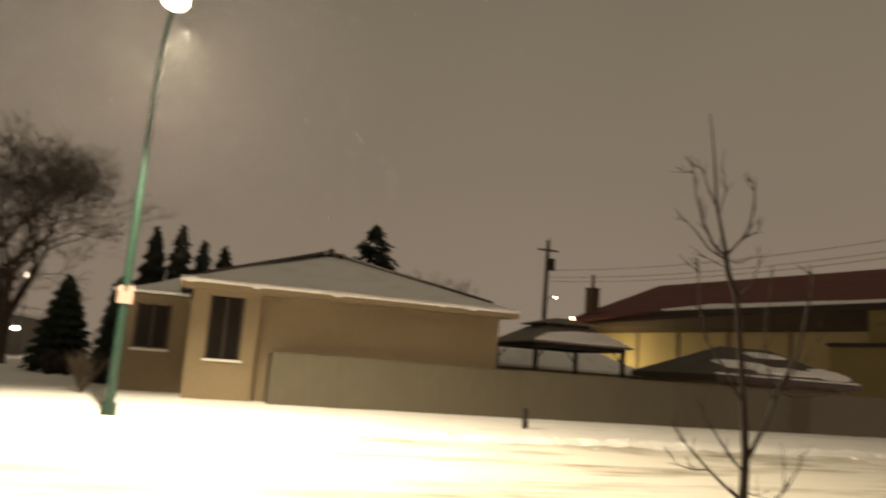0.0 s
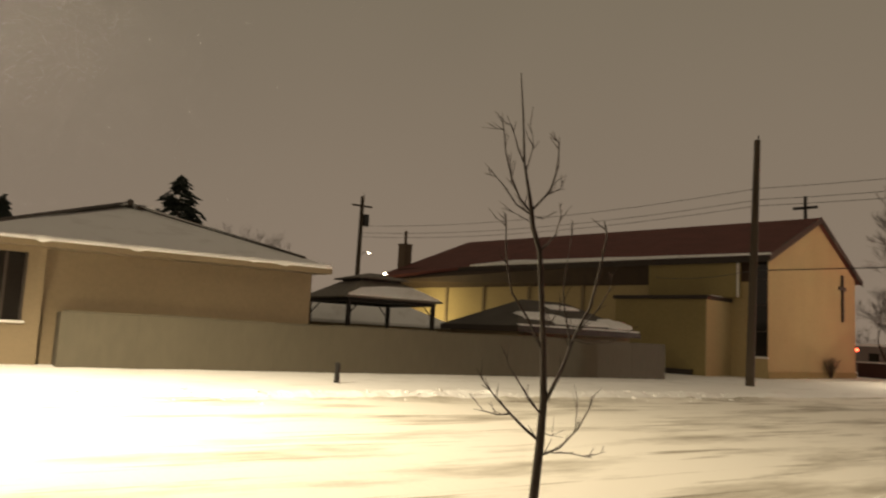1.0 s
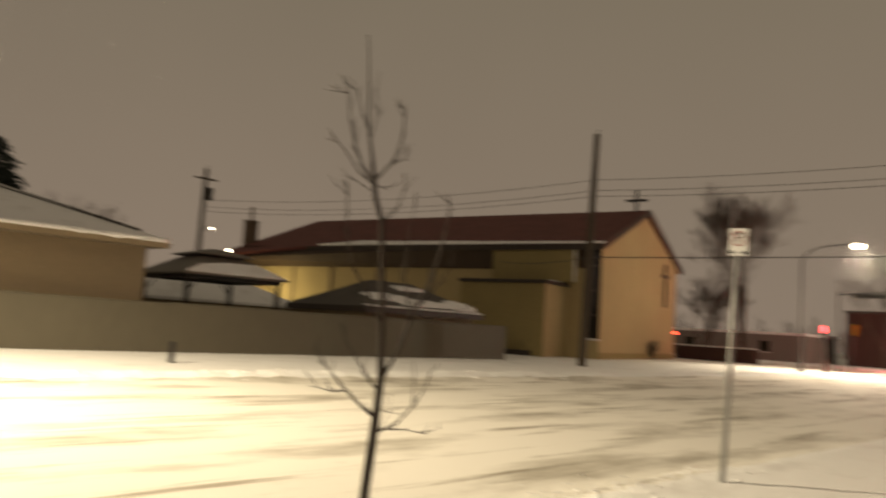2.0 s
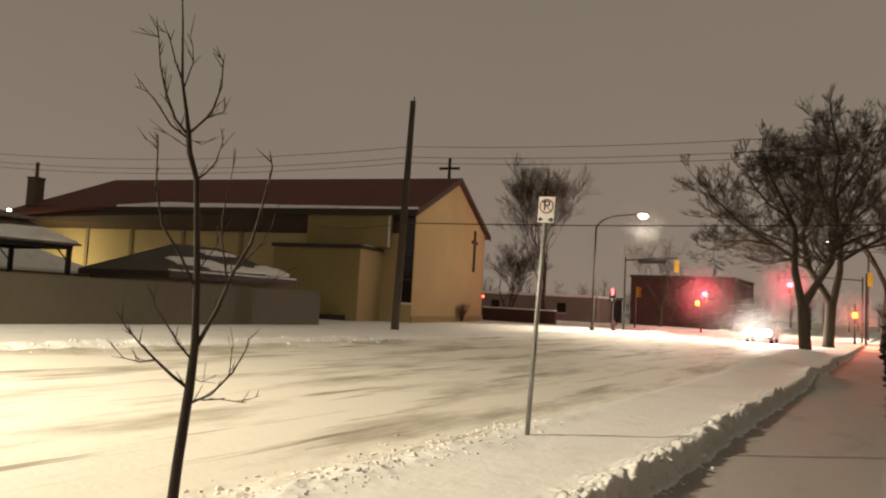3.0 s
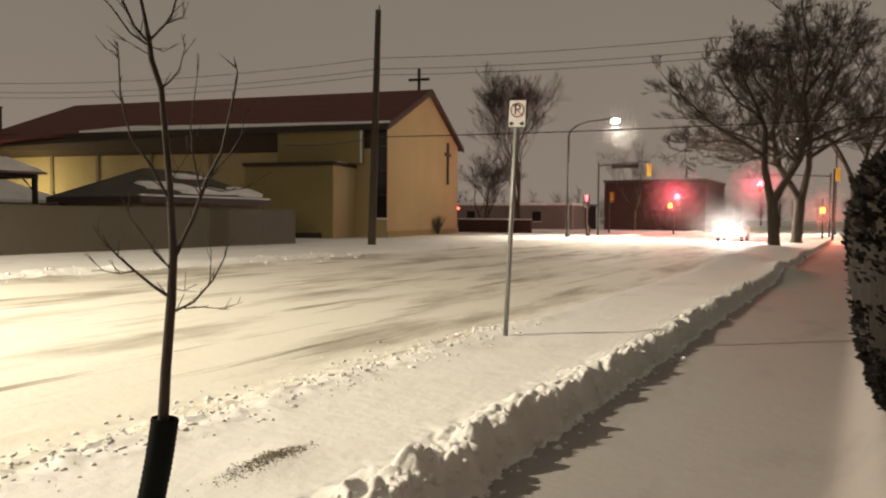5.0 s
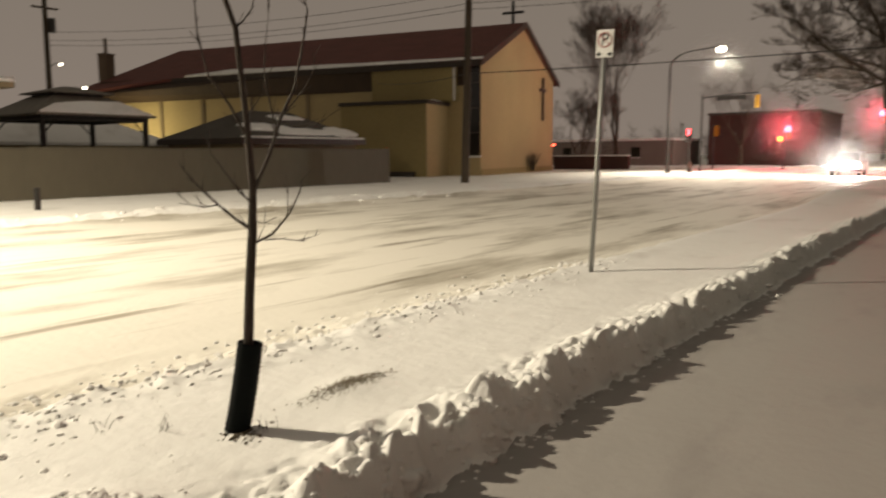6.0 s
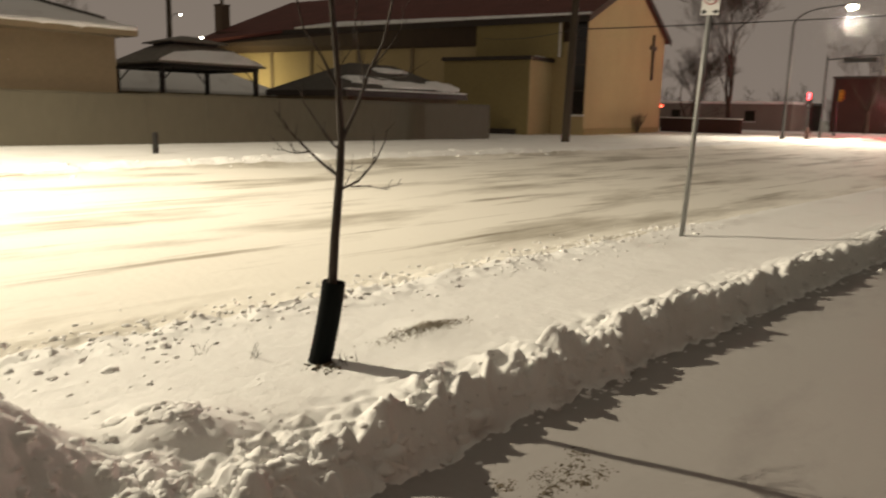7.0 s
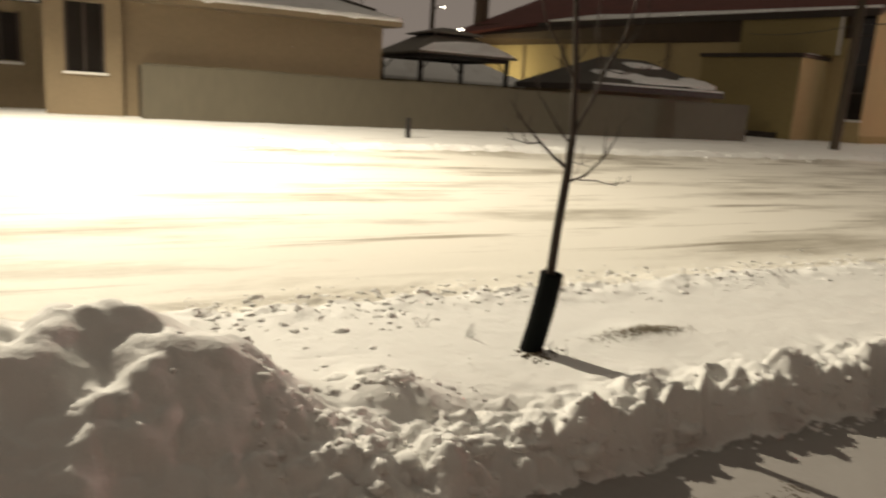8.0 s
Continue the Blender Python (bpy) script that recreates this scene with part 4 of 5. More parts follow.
# ---- the young street tree in its pipe guard
def sapling():
    top = thing("young_tree", (-3.62, 2.82, level(-3.62, 2.82)), "bare young street tree in a black pipe guard", "tree")
    s, n = Vector((0.633, 0.774, 0)), Vector((-0.774, 0.633, 0))

    def at(pts, bend, seed):
        rng = random.Random(seed)
        # the crown leans a little towards the footpath
        return [s * a + n * (bend * i / max(1, len(pts) - 1) + rng.uniform(-0.01, 0.01) - 0.21 * max(0.0, z - 1.15)) + Vector((0, 0, z)) for i, (a, z) in enumerate(pts)]

    bm = bmesh.new()
    trunk = [(0, 0), (0.05, 0.4), (0.07, 0.75), (0.1, 1.119), (0.111, 1.355), (0.095, 1.708), (0.057, 2.179), (0.014, 2.307), (0.004, 2.393), (-0.018, 2.51), (-0.044, 2.639), (-0.061, 2.895), (-0.082, 3.12)]
    tube(bm, at(trunk, 0.0, 1), [0.030, 0.029, 0.027, 0.025, 0.021, 0.017, 0.014, 0.014, 0.012, 0.009, 0.007, 0.005, 0.003], 10)
    part("trunk", bm, TWIG, top, smooth=True)
    rows = (
        ([(0.111, 1.333), (0.207, 1.547), (0.271, 1.74), (0.346, 1.89), (0.378, 2.039), (0.405, 2.179), (0.421, 2.286), (0.41, 2.328)], 0.06, 0.015),
        ([(0.244, 1.676), (0.202, 1.879), (0.191, 1.997), (0.207, 2.136), (0.223, 2.264)], -0.08, 0.007),
        ([(0.282, 1.751), (0.389, 1.879), (0.448, 1.986), (0.464, 2.082)], 0.10, 0.006),
        ([(0.25, 1.708), (0.346, 1.686), (0.475, 1.708), (0.539, 1.761)], -0.06, 0.005),
        ([(0.004, 2.393), (0.1, 2.5), (0.137, 2.628), (0.135, 2.746), (0.084, 2.788)], -0.06, 0.009),
        ([(0.089, 2.484), (0.159, 2.521), (0.186, 2.607)], 0.05, 0.005),
        ([(0.004, 2.382), (-0.062, 2.457), (-0.113, 2.574), (-0.149, 2.703), (-0.165, 2.831), (-0.177, 2.885)], 0.06, 0.009),
        ([(-0.161, 2.821), (-0.2, 2.831), (-0.24, 2.858)], 0.04, 0.004),
        ([(-0.058, 2.451), (-0.113, 2.542), (-0.121, 2.639)], -0.05, 0.004),
        ([(0.004, 2.371), (-0.081, 2.43), (-0.161, 2.542), (-0.201, 2.585), (-0.244, 2.601)], 0.10, 0.007),
        ([(0.009, 2.328), (-0.058, 2.36), (-0.145, 2.398)], -0.06, 0.004),
        ([(0.004, 2.371), (0.068, 2.355), (0.132, 2.403)], 0.05, 0.004),
        ([(-0.034, 2.617), (-0.082, 2.724), (-0.109, 2.81), (-0.121, 2.853), (-0.157, 2.869)], 0.05, 0.006),
        ([(-0.034, 2.607), (-0.002, 2.724), (-0.007, 2.788), (-0.023, 2.831)], -0.05, 0.005),
        ([(0.057, 2.179), (0.1, 2.221), (0.14, 2.275), (0.167, 2.382), (0.153, 2.451)], 0.05, 0.007),
        ([(0.095, 1.633), (0.009, 1.804), (-0.085, 1.943), (-0.125, 2.125), (-0.13, 2.318), (-0.133, 2.36)], -0.10, 0.010),
        ([(-0.127, 2.296), (-0.153, 2.334), (-0.189, 2.35)], 0.04, 0.004),
        ([(0.095, 1.729), (0.132, 1.793), (0.18, 1.868), (0.196, 1.932)], 0.06, 0.005),
        ([(0.105, 1.28), (0.046, 1.344), (-0.01, 1.43), (-0.087, 1.547), (-0.114, 1.633)], -0.12, 0.009),
        ([(0.1, 1.13), (0.014, 1.194), (-0.078, 1.276), (-0.157, 1.355), (-0.224, 1.43), (-0.264, 1.494)], 0.15, 0.012),
        ([(-0.078, 1.276), (-0.146, 1.264), (-0.221, 1.28), (-0.312, 1.371)], 0.06, 0.006),
        ([(0.1, 1.055), (0.207, 1.109), (0.303, 1.226), (0.357, 1.344), (0.362, 1.408)], -0.12, 0.010),
        ([(0.164, 1.076), (0.261, 1.076), (0.367, 1.055), (0.475, 1.087)], 0.10, 0.006),
        ([(0.293, 1.216), (0.298, 1.301), (0.303, 1.376)], 0.05, 0.004),
        ([(0.111, 1.183), (0.164, 1.162), (0.228, 1.194)], 0.08, 0.005),
    )
    rng = random.Random(5)
    for k, (pts, bend, r) in enumerate(rows):
        bm = bmesh.new()
        p = at(pts, bend, 10 + k)
        tube(bm, p, [0.8 * r * (1 - 0.75 * i / (len(p) - 1)) for i in range(len(p))], 6)
        for i in range(1, len(p)):
            for _ in range(2):
                base = p[i - 1].lerp(p[i], rng.random())
                way = (p[i] - p[i - 1]).normalized() + Vector((rng.uniform(-1, 1), rng.uniform(-1, 1), rng.uniform(-0.1, 0.9))) * 0.8
                tube(bm, [base, base + way.normalized() * rng.uniform(0.03, 0.11)], [r * 0.3 + 0.0008, 0.0012], 4)
        part("branch", bm, TWIG, top, smooth=True)
    # corrugated pipe round the foot
    bm = bmesh.new()
    pts, radii = [], []
    for i in range(37):
        k = i / 36
        pts.append(Vector((0, 0, -0.05)) + s * (-0.035 + 0.13 * k - 0.03 * k * k) + n * 0.01 + Vector((0, 0, 0.55 * k)))
        radii.append(0.068 + (0.005 if i % 2 else 0.0))
    tube(bm, pts, radii, 20, cap=False)
    inner = [p.copy() for p in pts[::-1]]
    tube(bm, inner, [r - 0.008 for r in radii[::-1]], 20, cap=False)
    part("pipe_guard", bm, BLACK, top, "black corrugated pipe round the trunk", smooth=True)


sapling()


def weeds(x, y, n, seed, label):
    rng = random.Random(seed)
    bm = bmesh.new()
    for _ in range(n):
        a, h = rng.uniform(0, 6.28), rng.uniform(0.05, 0.13)
        p = Vector((rng.uniform(-0.05, 0.05), rng.uniform(-0.05, 0.05), -0.02))
        tip = p + Vector((math.cos(a) * 0.05, math.sin(a) * 0.05, h))
        tube(bm, [p, p.lerp(tip, 0.5) + Vector((0, 0, 0.015)), tip], [0.0022, 0.0018, 0.001], 4)
    tagged(part("dry_weeds", bm, TWIG, loc=(x, y, level(x, y))), label, "weeds", group="dry weeds")


weeds(-3.98, 2.55, 6, 1, "thin dry weed stalks poking through the snow")
weeds(-3.48, 2.90, 5, 2, "thin dry stalks beside the pipe guard")
weeds(-4.25, 2.35, 4, 3, "thin dry weed stalks poking through the snow")


# ---- the clipped hedge beside the footpath
def hedge():
    rng = random.Random(19)

    def skin(c):
        q = [math.copysign(abs(t) ** 0.45, t) for t in c]
        k = 1 + 0.10 * noise.noise(c * 7) + 0.05 * noise.noise(c * 23)
        return Vector((0.43 + 0.95 * q[0] * k * (1 - 0.22 * max(0, -q[2])), 11.4 + 5.9 * q[1] * (1 + 0.01 * k), 1.02 + 1.14 * q[2] * k))

    bm = bmesh.new()
    for v in bmesh.ops.create_icosphere(bm, subdivisions=5, radius=1.0)["verts"]:
        v.co = skin(v.co.copy())
    body = part("hedge", bm, HEDGE, smooth=True)
    tagged(body, "dark clipped cedar hedge beside the footpath", "hedge")
    # short sprays over the street side, the near end and the top
    verts, faces = [], []
    for _ in range(16000):
        c = Vector((-abs(rng.gauss(0, 1)) + 0.25, rng.gauss(0, 1), rng.gauss(0.1, 1))).normalized()
        p = skin(c)
        out = Vector((c.x * 1.2, c.y * 0.8, c.z * 0.5 + 0.3)).normalized()
        side = out.cross(Vector((rng.gauss(0, 1), rng.gauss(0, 1), rng.gauss(0, 1)))).normalized()
        n, w, h = len(verts), rng.uniform(0.010, 0.022), rng.uniform(0.03, 0.065)
        bent = (out + side.cross(out) * rng.uniform(-0.7, 0.7)).normalized()
        verts += [tuple(p - out * 0.02 - side * w), tuple(p - out * 0.02 + side * w), tuple(p + bent * h * 0.6 + side * w * 0.8), tuple(p + bent * h), tuple(p + bent * h * 0.5 - side * w * 0.9)]
        faces.append((n, n + 1, n + 2, n + 3, n + 4))
    me = bpy.data.meshes.new("foliage")
    me.from_pydata(verts, [], faces)
    me.materials.append(HEDGE)
    leaves = new("foliage", me)
    leaves.parent = body


hedge()


# ---- signals at the crossing
def signal_head(parent, place, lit, turn=0.0, back=False, paint=None):
    head = part("signal_housing", boxed(-0.17, 0.17, -0.12, 0.12, -0.52, 0.52, bevel=0.02), paint or YELLOW, parent, "dark signal housing" if paint else "yellow signal housing")
    head.location, head.rotation_euler = place, (0, 0, radians(turn))
    if back:
        return
    for i, z in enumerate((0.34, 0.0, -0.34)):
        bm = bmesh.new()
        ball(bm, (0, -0.13, z), (0.15, 0.06, 0.15) if not (lit and i == 0) else (0.31, 0.12, 0.31), 2)
        part("lens", bm, RED_GLOW if lit and i == 0 else DARK_LENS, head, smooth=True)
        bm = bmesh.new()
        tube(bm, [(0, -0.12, z), (0, -0.36, z)], [0.155, 0.15], 12, cap=False)
        part("visor", bm, paint or YELLOW, head)


def walk_head(parent, place):
    head = part("walk_signal", boxed(-0.2, 0.2, -0.1, 0.1, -0.22, 0.22, bevel=0.02), YELLOW, parent, "pedestrian signal")
    head.location = place
    part("lens", boxed(-0.18, 0.18, -0.16, -0.101, -0.20, 0.20, bevel=0.03), AMBER_GLOW, head, "orange hand lens, lit")


def signal_pole(x, y, height, label, arm=0.0):
    top = thing("traffic_signal", (x, y, -0.05), label, "traffic light", group="traffic signals")
    part("pole", tubed([(0, 0, 0), (0, 0, height)], [0.09, 0.07], 10), GREY_POLE, top)
    if arm:
        part("mast_arm", tubed([(0, 0, height - 0.3), (arm * 0.5, 0, height - 0.1), (arm, 0, height - 0.05)], [0.06, 0.05, 0.04], 8), GREY_POLE, top)
    return top


p = signal_pole(-17.55, 79.6, 4.6, "signal pole with a lit red light and orange hand")
signal_head(p, (0.35, -0.1, 3.55), True)
walk_head(p, (-0.35, -0.1, 2.95))
p = signal_pole(-3.2, 79.6, 6.0, "mast-arm signal with a lit red light over the street", -6.4)
signal_head(p, (-6.1, -0.1, 4.75), True)
p = signal_pole(-3.45, 71.6, 3.4, "short pole with a lit orange pedestrian hand")
walk_head(p, (0.0, -0.25, 2.4))
p = signal_pole(-21.3, 66.0, 6.6, "tall pale mast-arm pole carrying a yellow signal", 4.6)
signal_head(p, (4.5, 0.1, 5.85), False, 180, True)
part("street_sign", boxed(1.2, 3.6, -0.03, 0.03, 6.05, 6.4), GREY_POLE, p, "dark blank street-name plate")
p = signal_pole(-2.5, 66.5, 5.6, "signal pole beside the footpath with a yellow housing")
signal_head(p, (0.25, 0.1, 5.15), False, 180, True)
p = signal_pole(-21.4, 63.2, 3.3, "short signal pole with a small lit red light")
signal_head(p, (0.1, -0.1, 3.0), True, -60, paint=DARK_LENS)
p = signal_pole(-24.5, 80.0, 4.6, "far signal pole with a yellow housing")
signal_head(p, (0.3, -0.1, 3.9), False, 40)

# hydrant
hy = thing("fire_hydrant", (-20.6, 61.2, level(-20.6, 61.2) - 0.03), "dark red fire hydrant in the snow", "hydrant")
part("barrel", tubed([(0, 0, 0), (0, 0, 0.75), (0, 0, 0.9)], [0.14, 0.13, 0.05], 12), BRICK, hy)
for sx in (-1, 1):
    part("nozzle", tubed([(0, 0, 0.55), (sx * 0.26, 0, 0.55)], [0.07, 0.07], 8), BRICK, hy)
part("flange", tubed([(0, 0, 0.05), (0, 0, 0.12)], [0.19, 0.19], 12), BRICK, hy)


# ---- vehicle waiting at the crossing with its headlights on
def car(x, y, turn, label, lit):
    top = thing("car", (x, y, -0.07), label, "car", turn)
    bm = bmesh.new()
    prism(bm, [(-0.9, -2.2, 0.35), (-0.9, -2.25, 0.85), (-0.9, -1.1, 1.0), (-0.9, 2.1, 1.05), (-0.9, 2.25, 0.7), (-0.9, 2.2, 0.35)], (1.8, 0, 0))
    bmesh.ops.bevel(bm, geom=list(bm.edges), offset=0.06, segments=2, affect="EDGES")
    part("body", bm, CAR_PAINT, top, smooth=False)
    bm = bmesh.new()
    prism(bm, [(-0.78, -1.15, 0.98), (-0.72, -0.5, 1.58), (-0.72, 1.5, 1.62), (-0.78, 2.0, 1.02)], (1.5, 0, 0))
    part("cabin", bm, GLASS, top, "dark glazed cabin")
    part("roof", boxed(-0.72, 0.72, -0.5, 1.5, 1.58, 1.66, bevel=0.03), CAR_PAINT, top)
    for sx in (-0.82, 0.82):
        for yy in (-1.4, 1.35):
            w = part("wheel", tubed([(sx - 0.1, yy, 0.33), (sx + 0.1, yy, 0.33)], [0.33, 0.33], 16), TYRE, top)
            part("rim", tubed([(sx - 0.11, yy, 0.33), (sx + 0.11, yy, 0.33)], [0.2, 0.2], 10), STEEL, w)
        bm = bmesh.new()
        ball(bm, (sx * 0.8, -2.25, 0.72), (0.30, 0.10, 0.24), 3)
        part("headlight", bm, HEAD_GLOW if lit else DARK_LENS, top, "dazzling lit headlight" if lit else "", smooth=True)
    part("bumper", boxed(-0.88, 0.88, -2.32, -2.2, 0.35, 0.55, bevel=0.03), CAR_PAINT, top)


car(-8.95, 60.0, 0, "dark car waiting at the crossing with dazzling headlights", True)


# ---- low walls and buildings beyond
def far_building(x0, x1, y0, y1, h, mat, label, windows=0, roof=None):
    top = thing("building", (x0, y0, 0), label, "building", group="far buildings")
    w, d = x1 - x0, y1 - y0
    part("wall", boxed(0, w, 0, d, -0.2, h), mat, top)
    part("roof", boxed(-0.15, w + 0.15, -0.15, d + 0.15, h + 0.002, h + 0.3, bevel=0.03), roof or ROOF_SNOW, top)
    for i in range(windows):
        x = w * (i + 0.5) / windows
        f = part("window", boxed(x - 0.6, x + 0.6, -0.05, -0.004, h * 0.35, h * 0.75), GLASS, top)
        part("sill", boxed(x - 0.7, x + 0.7, -0.14, -0.004, h * 0.35 - 0.1, h * 0.35 - 0.003), WHITE, f)


far_building(-30, -17.3, 96, 110, 6.2, BRICK, "dark brick building across the side road", 0, DARK_ROOF)
far_building(-62, -33, 92, 102, 3.2, GREY_WALL, "long low grey building across the side road", 3)
far_building(2, 14, 92, 105, 5.5, BRICK, "dark brick house across the side road", 3)
far_building(-100, -85, -28, -16, 4.0, GREY_WALL, "far grey house behind the bungalow", 2)

# unseen houses, added to keep skylight off the bank's footpath side
def unseen_house(y0, y1, label):
    top = thing("house", (2.6, y0, 0), label, "house", group="houses behind the footpath")
    w = y1 - y0
    part("front_wall", boxed(0, 0.3, 0, w, -0.3, 5.6), BRICK, top)
    part("end_wall", boxed(0.301, 8.0, 0, 0.3, -0.3, 5.6), BRICK, top)
    part("end_wall", boxed(0.301, 8.0, w - 0.3, w, -0.3, 5.6), BRICK, top)
    part("back_wall", boxed(8.001, 8.3, 0, w, -0.3, 5.6), BRICK, top)
    for outline in ([(-0.5, -0.5, 5.61), (-0.5, w + 0.5, 5.61), (4.1, w - 3.5, 8.2), (4.1, 3.5, 8.2)], [(8.8, w + 0.5, 5.61), (8.8, -0.5, 5.61), (4.1, 3.5, 8.2), (4.1, w - 3.5, 8.2)], [(-0.5, w + 0.5, 5.61), (8.8, w + 0.5, 5.61), (4.1, w - 3.5, 8.2)], [(8.8, -0.5, 5.61), (-0.5, -0.5, 5.61), (4.1, 3.5, 8.2)]):
        bm = bmesh.new()
        prism(bm, outline, (0, 0, 0.12))
        part("roof_slope", bm, DARK_ROOF, top)


for y0, y1 in ((-18.0, -6.0), (-3.5, 10.0), (12.5, 25.0), (28.0, 41.0)):
    unseen_house(y0, y1, "unseen dark brick house added behind the footpath to block skylight")

lw = thing("low_wall", (-36.0, 67.0, 0), "dark low garden wall with snow on top", "wall")
part("wall", boxed(0, 7.8, -0.2, 0.2, -0.2, 1.35), BRICK, lw)
part("snow_cap", boxed(-0.03, 7.83, -0.23, 0.23, 1.351, 1.46, bevel=0.04), ROOF_SNOW, lw)


def shrub(x, y, r, h, seed, label):
    rng = random.Random(seed)
    top = thing("shrub", (x, y, level(x, y) - 0.02), label, "shrub", group="bare shrubs")
    for i in range(48):
        bm = bmesh.new()
        a, k = rng.uniform(0, 6.28), rng.uniform(0.2, 1)
        tip = Vector((math.cos(a) * r * k, math.sin(a) * r * k, h * rng.uniform(0.7, 1)))
        tube(bm, [(0, 0, 0), tip * 0.5 + Vector((rng.uniform(-0.1, 0.1), rng.uniform(-0.1, 0.1), 0.1)), tip], [0.02, 0.013, 0.005], 4)
        for _ in range(4):
            b = tip * rng.uniform(0.4, 0.9)
            tube(bm, [b, b + Vector((rng.uniform(-0.3, 0.3), rng.uniform(-0.3, 0.3), rng.uniform(0.1, 0.4)))], [0.008, 0.004], 3)
        part("stem", bm, BARK, top)


shrub(-31.4, 54.6, 0.75, 1.6, 4, "bare twiggy shrub at the church wall")
shrub(-27.8, -3.0, 0.9, 1.4, 9, "dark bare shrub beside the bungalow")


# ---- far woods: a ragged dark line of trees round the horizon
def far_woods():
    rng = random.Random(77)
    bm = bmesh.new()
    for i in range(640):
        a = rng.uniform(0, 2 * math.pi)
        d = rng.uniform(150, 230)
        x, y = d * math.cos(a), d * math.sin(a)
        h, w = rng.uniform(5, 10), rng.uniform(1.8, 3.4)
        tube(bm, [(x, y, 0), (x, y, h * 0.9)], [0.16, 0.03], 3, cap=False)
        for _ in range(26):
            u, a = rng.uniform(0.15, 0.85), rng.uniform(0, 6.283)
            q = Vector((x, y, h * u))
            r = w * (1 - 0.6 * u) * rng.uniform(0.5, 1)
            tip = q + Vector((r * math.cos(a), r * math.sin(a), r * rng.uniform(0.5, 1.3)))
            tube(bm, [q, q.lerp(tip, 0.5) + Vector((0, 0, -0.15)), tip], [0.05, 0.04, 0.025], 3, cap=False)
    tagged(part("far_woods", bm, BARK), "dark ragged trees on the horizon", "woods", kind="stuff")


far_woods()


# ---- yard light behind the gazebo, and the far lights of the side street
def far_hedge(x0, y0, length, h, label):
    bm = bmesh.new()
    rng = random.Random(3)
    for i in range(int(length * 6)):
        ball(bm, (rng.uniform(-0.4, 0.4), length * (i + 0.5) / int(length * 6), h * rng.uniform(0.3, 0.75)), (0.35, 0.3, h * 0.32), 1, 0.6)
    tagged(part("far_hedge", bm, HEDGE, loc=(x0, y0, 0)), label, "hedge")


far_hedge(-42.0, -6.6, 3.4, 1.3, "low dark hedge along the side street")


def wall_light(x, y, z, label, mat, size=0.14):
    top = thing("pole_light", (x, y, 0), label, "lamp", group="distant lamps")
    part("pole", tubed([(0, 0, -0.2), (0, 0, z)], [0.06, 0.05], 8), GREY_POLE, top)
    bm = bmesh.new()
    ball(bm, (0, 0, z + 0.1), (size * 1.6, size, size * 0.8), 2)
    part("lens", bm, mat, top, "glowing lens", smooth=True)


wall_light(-60.0, 32.4, 7.0, "distant lit yard lamp behind the gazebo", YARD_GLOW, 0.13)
wall_light(-75.0, -13.8, 7.2, "distant lit street lamp behind the bungalow", YARD_GLOW, 0.28)
wall_light(-75.0, -14.2, 2.5, "distant lit doorway lamp", YARD_GLOW, 0.25)
wall_light(-75.0, -11.1, 2.2, "distant lit doorway lamp", YARD_GLOW, 0.25)


# ---- clods of snow along the bank and the road's edge, and soil scraped up
def icosphere_template():
    bm = bmesh.new()
    bmesh.ops.create_icosphere(bm, subdivisions=2, radius=1.0)
    out = [v.co.copy() for v in bm.verts], [[v.index for v in f.verts] for f in bm.faces]
    bm.free()
    return out


BALL_VERTS, BALL_FACES = icosphere_template()


def clods(name, label, mat, count, seed, place, sizes, sink=0.0):
    rng = random.Random(seed)
    spots = [place(rng) for _ in range(count)]
    heights = ground_height(np.array([p[0] for p in spots]), np.array([p[1] for p in spots]))
    verts, faces = [], []
    for (x, y), z in zip(spots, heights):
        r = rng.uniform(*sizes) * (0.6 + 0.8 * rng.random() ** 3)
        sq = (rng.uniform(0.8, 1.5), rng.uniform(0.8, 1.5), rng.uniform(0.45, 0.9))
        start, middle = len(verts), Vector((x, y, z + r * (0.15 - sink)))
        for v in BALL_VERTS:
            k = r * (1 + 0.6 * noise.noise(v * 1.6 + Vector((x, y, r)) * 37) + 0.3 * noise.noise(v * 3.7 + Vector((y, x, r)) * 23))
            verts.append((middle.x + v.x * sq[0] * k, middle.y + v.y * sq[1] * k, middle.z + v.z * sq[2] * k))
        faces += [[start + i for i in f] for f in BALL_FACES]
    me = bpy.data.meshes.new(name)
    me.from_pydata(verts, [], faces)
    me.materials.append(mat)
    me.polygons.foreach_set("use_smooth", [True] * len(me.polygons))
    tagged(new(name, me), label, "snow" if mat is SNOW else "soil", kind="stuff")


def along_bank(g, y0, y1, power, offset, spread):
    y = y0 + (y1 - y0) * g.random() ** power
    return float(bank_edge(np.array([y]))[0]) + g.gauss(offset, spread), y


clods("snow_clods", "lumps of snow along the crest of the dug bank", SNOW, 520, 1, lambda g: along_bank(g, 0.9, 16, 1.4, -0.14, 0.12), (0.006, 0.028), 0.5)
clods("snow_blocks", "chopped blocks of snow on the face of the bank", SNOW, 480, 7, lambda g: along_bank(g, 1.2, 13, 1.4, 0.0, 0.07), (0.014, 0.05), 0.7)
clods("snow_blocks", "blocks of snow fallen at the foot of the bank", SNOW, 60, 10, lambda g: along_bank(g, 0.9, 10, 1.3, 0.16, 0.05), (0.010, 0.032), 0.4)
clods("snow_crumbs", "crumbs of snow thrown beside the road", SNOW, 900, 2, lambda g: (g.gauss(-4.95, 0.30), 1.0 + 9.5 * g.random() ** 1.3), (0.007, 0.026))
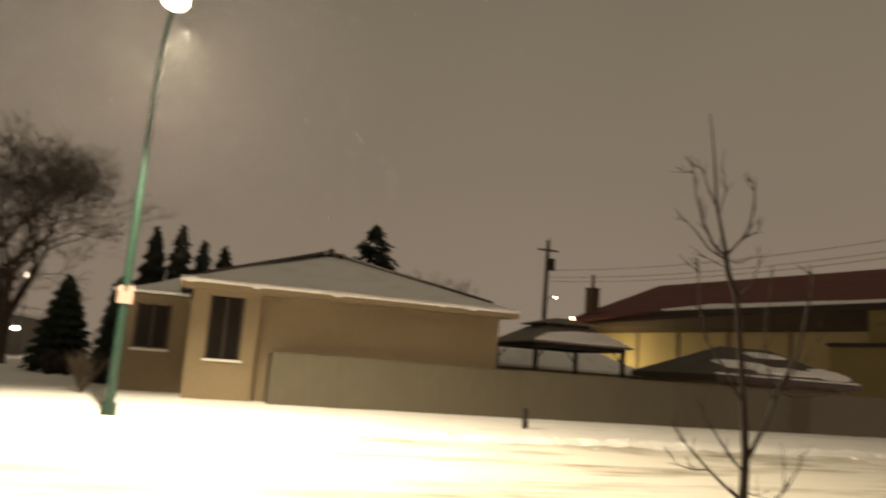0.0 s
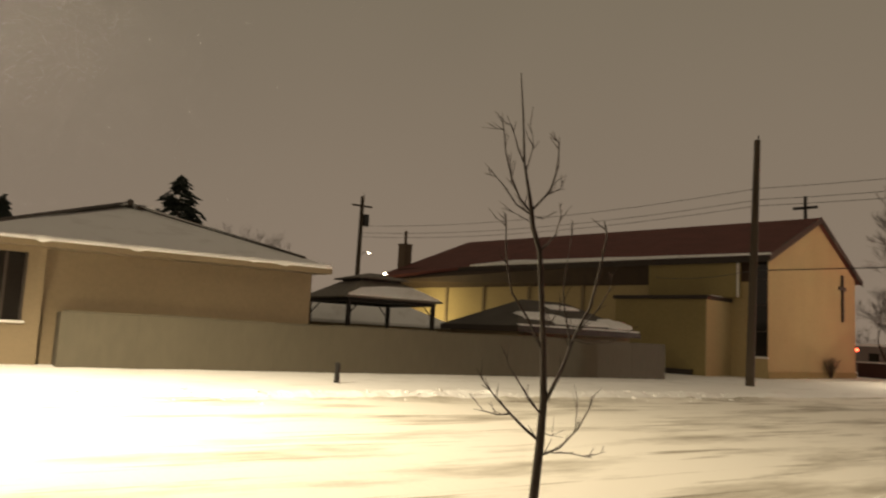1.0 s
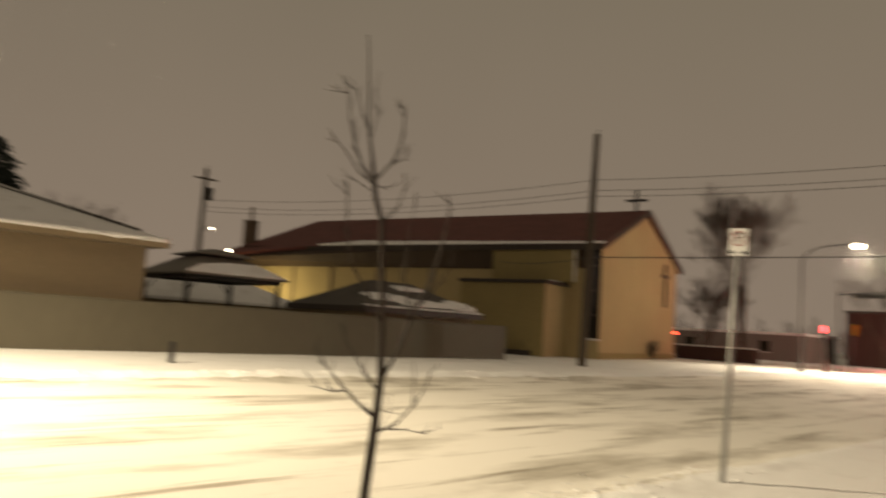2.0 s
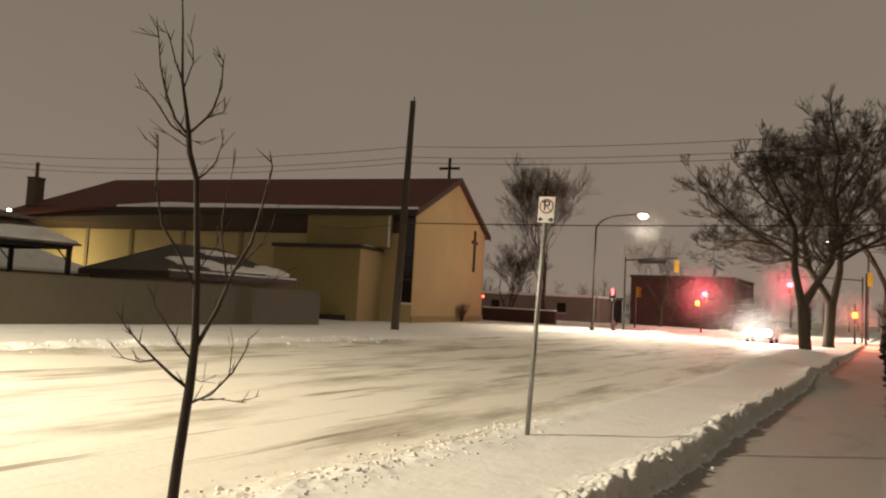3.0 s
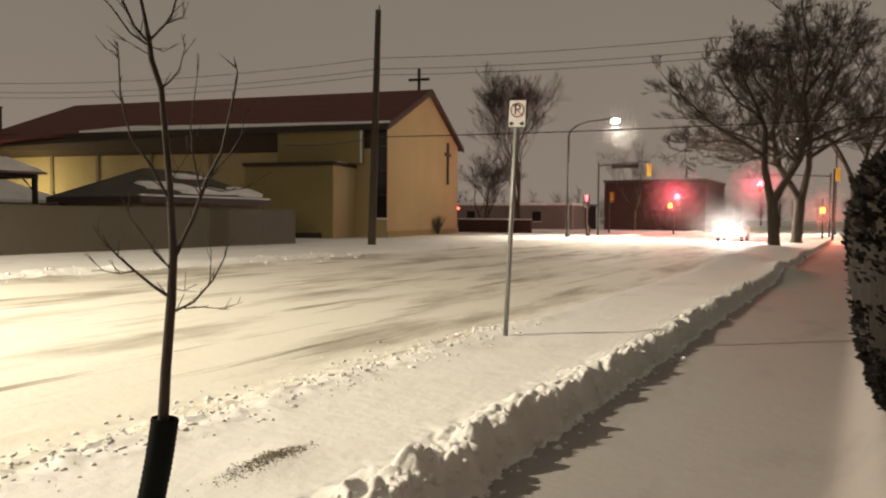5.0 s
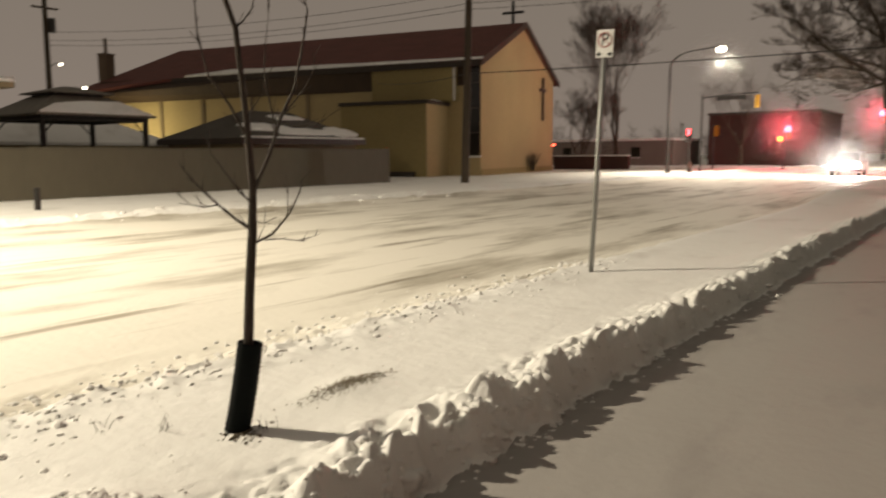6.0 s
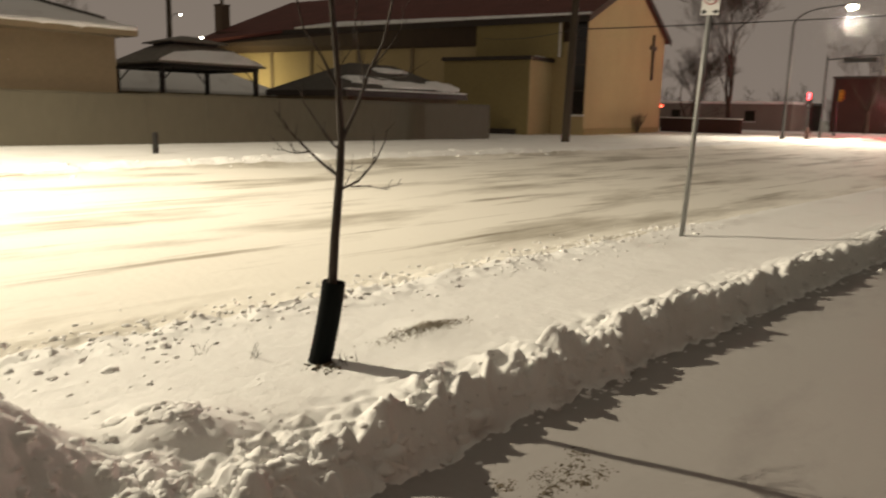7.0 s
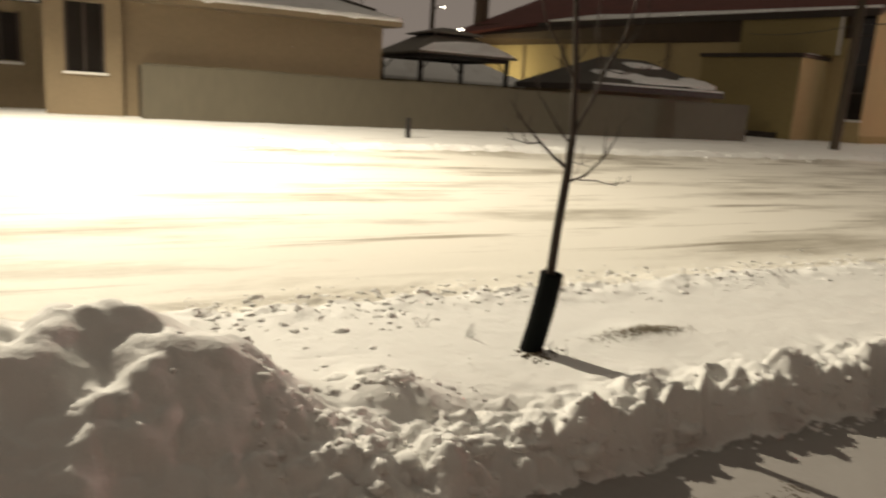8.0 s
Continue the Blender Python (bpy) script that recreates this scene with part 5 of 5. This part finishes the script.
clods("snow_crumbs", "crumbs of snow scattered over the lawn strip", SNOW, 90, 8, lambda g: (g.uniform(-5.0, -2.9), g.uniform(0.6, 2.4)), (0.005, 0.018), 0.2)
clods("snow_crumbs", "crumbs of snow along the far road edge", SNOW, 260, 9, lambda g: (g.gauss(-18.0, 0.4), g.uniform(-5, 25)), (0.015, 0.05))
clods("soil_crumbs", "brown soil and leaf crumbs scraped onto the path", DIRT, 1300, 3, lambda g: (lambda c: (g.gauss(c[0], 0.035), g.gauss(c[1], 0.05)))(g.choice(((-2.06, 3.30), (-2.00, 3.12), (-1.93, 3.00), (-1.85, 3.05), (-1.88, 3.18), (-2.05, 2.95), (-2.10, 2.75), (-1.95, 2.85)))), (0.006, 0.018), 0.85)
clods("soil_crumbs", "brown soil crumbs round the young tree", DIRT, 90, 4, lambda g: (g.gauss(-3.56, 0.07), g.gauss(2.78, 0.06)), (0.004, 0.013))
clods("grass_patch", "flattened dead grass showing through the snow", GRASS, 1500, 5, lambda g: (g.gauss(-3.66, 0.05), g.gauss(3.74, 0.19)), (0.002, 0.006))
clods("snow_heap_lumps", "broken lumps thrown up on the lawn strip", SNOW, 70, 16, lambda g: (g.gauss(-3.28, 0.12), g.gauss(1.68, 0.13)), (0.012, 0.042), 0.5)
clods("snow_heap_lumps", "lumps on the thrown-up heaps", SNOW, 150, 6, lambda g: (g.uniform(-3.3, -2.6), g.uniform(0.9, 2.2)), (0.010, 0.040), 0.7)


# ---- falling snow, massed only round the lit lamps to stand in for their halos
def flake_material():
    m = bpy.data.materials.new("snowflake")
    m.use_nodes = True
    n, l = m.node_tree.nodes, m.node_tree.links
    n.remove(n["Principled BSDF"])
    front, back, mix = n.new("ShaderNodeBsdfDiffuse"), n.new("ShaderNodeBsdfTranslucent"), n.new("ShaderNodeMixShader")
    for s in (front, back):
        s.inputs["Color"].default_value = (0.86, 0.86, 0.88, 1)
    l.new(front.outputs[0], mix.inputs[1])
    l.new(back.outputs[0], mix.inputs[2])
    l.new(mix.outputs[0], n["Material Output"].inputs["Surface"])
    return m


FLAKE = flake_material()


def halo_snowfall(centre, sizes, count, radius, seed, label):
    """Small four-sided flakes, thinning out from the middle of a stretch of air."""
    rng = np.random.default_rng(seed)
    spots = np.array(centre) + rng.normal(size=(count, 3)) * 0.45 * np.array(sizes)
    spots = spots[spots[:, 2] > 0.15]
    corners = rng.normal(size=(len(spots), 4, 3))
    corners /= np.linalg.norm(corners, axis=2)[:, :, None]
    verts = (spots[:, None, :] + corners * radius * rng.uniform(0.6, 1.4, (len(spots), 1, 1))).reshape(-1, 3)
    base = 4 * np.arange(len(spots))[:, None, None]
    faces = (base + np.array([(0, 1, 2), (0, 2, 3), (0, 3, 1), (1, 3, 2)])[None]).reshape(-1, 3)
    me = bpy.data.meshes.new("halo_snow")
    me.from_pydata(verts.tolist(), [], faces.tolist())
    me.materials.append(FLAKE)
    tagged(new("halo_snow", me), label, "snow", kind="stuff")


halo_snowfall((-16.33, -1.0, 8.4), (5.0, 5.0, 4.0), 45000, 0.005, 1, "falling snowflakes massed round the lit street lamp as its halo")
halo_snowfall((-17.25, 57.0, 8.7), (2.2, 2.2, 2.0), 8000, 0.010, 2, "falling snowflakes massed round the lamp near the crossing as its halo")
halo_snowfall((-17.2, 78.2, 3.7), (3.2, 2.6, 3.0), 34000, 0.015, 3, "falling snowflakes massed round the red signal as its halo")
halo_snowfall((-9.3, 78.2, 4.8), (3.0, 2.6, 2.8), 25000, 0.015, 4, "falling snowflakes massed round the red signal as its halo")
halo_snowfall((-3.45, 69.8, 2.4), (2.4, 2.2, 2.2), 15000, 0.014, 5, "falling snowflakes massed round the orange signal as its halo")
halo_snowfall((-8.95, 56.4, 0.9), (2.8, 1.8, 2.0), 36000, 0.014, 6, "snowflakes massed before the car's headlights as their glare")
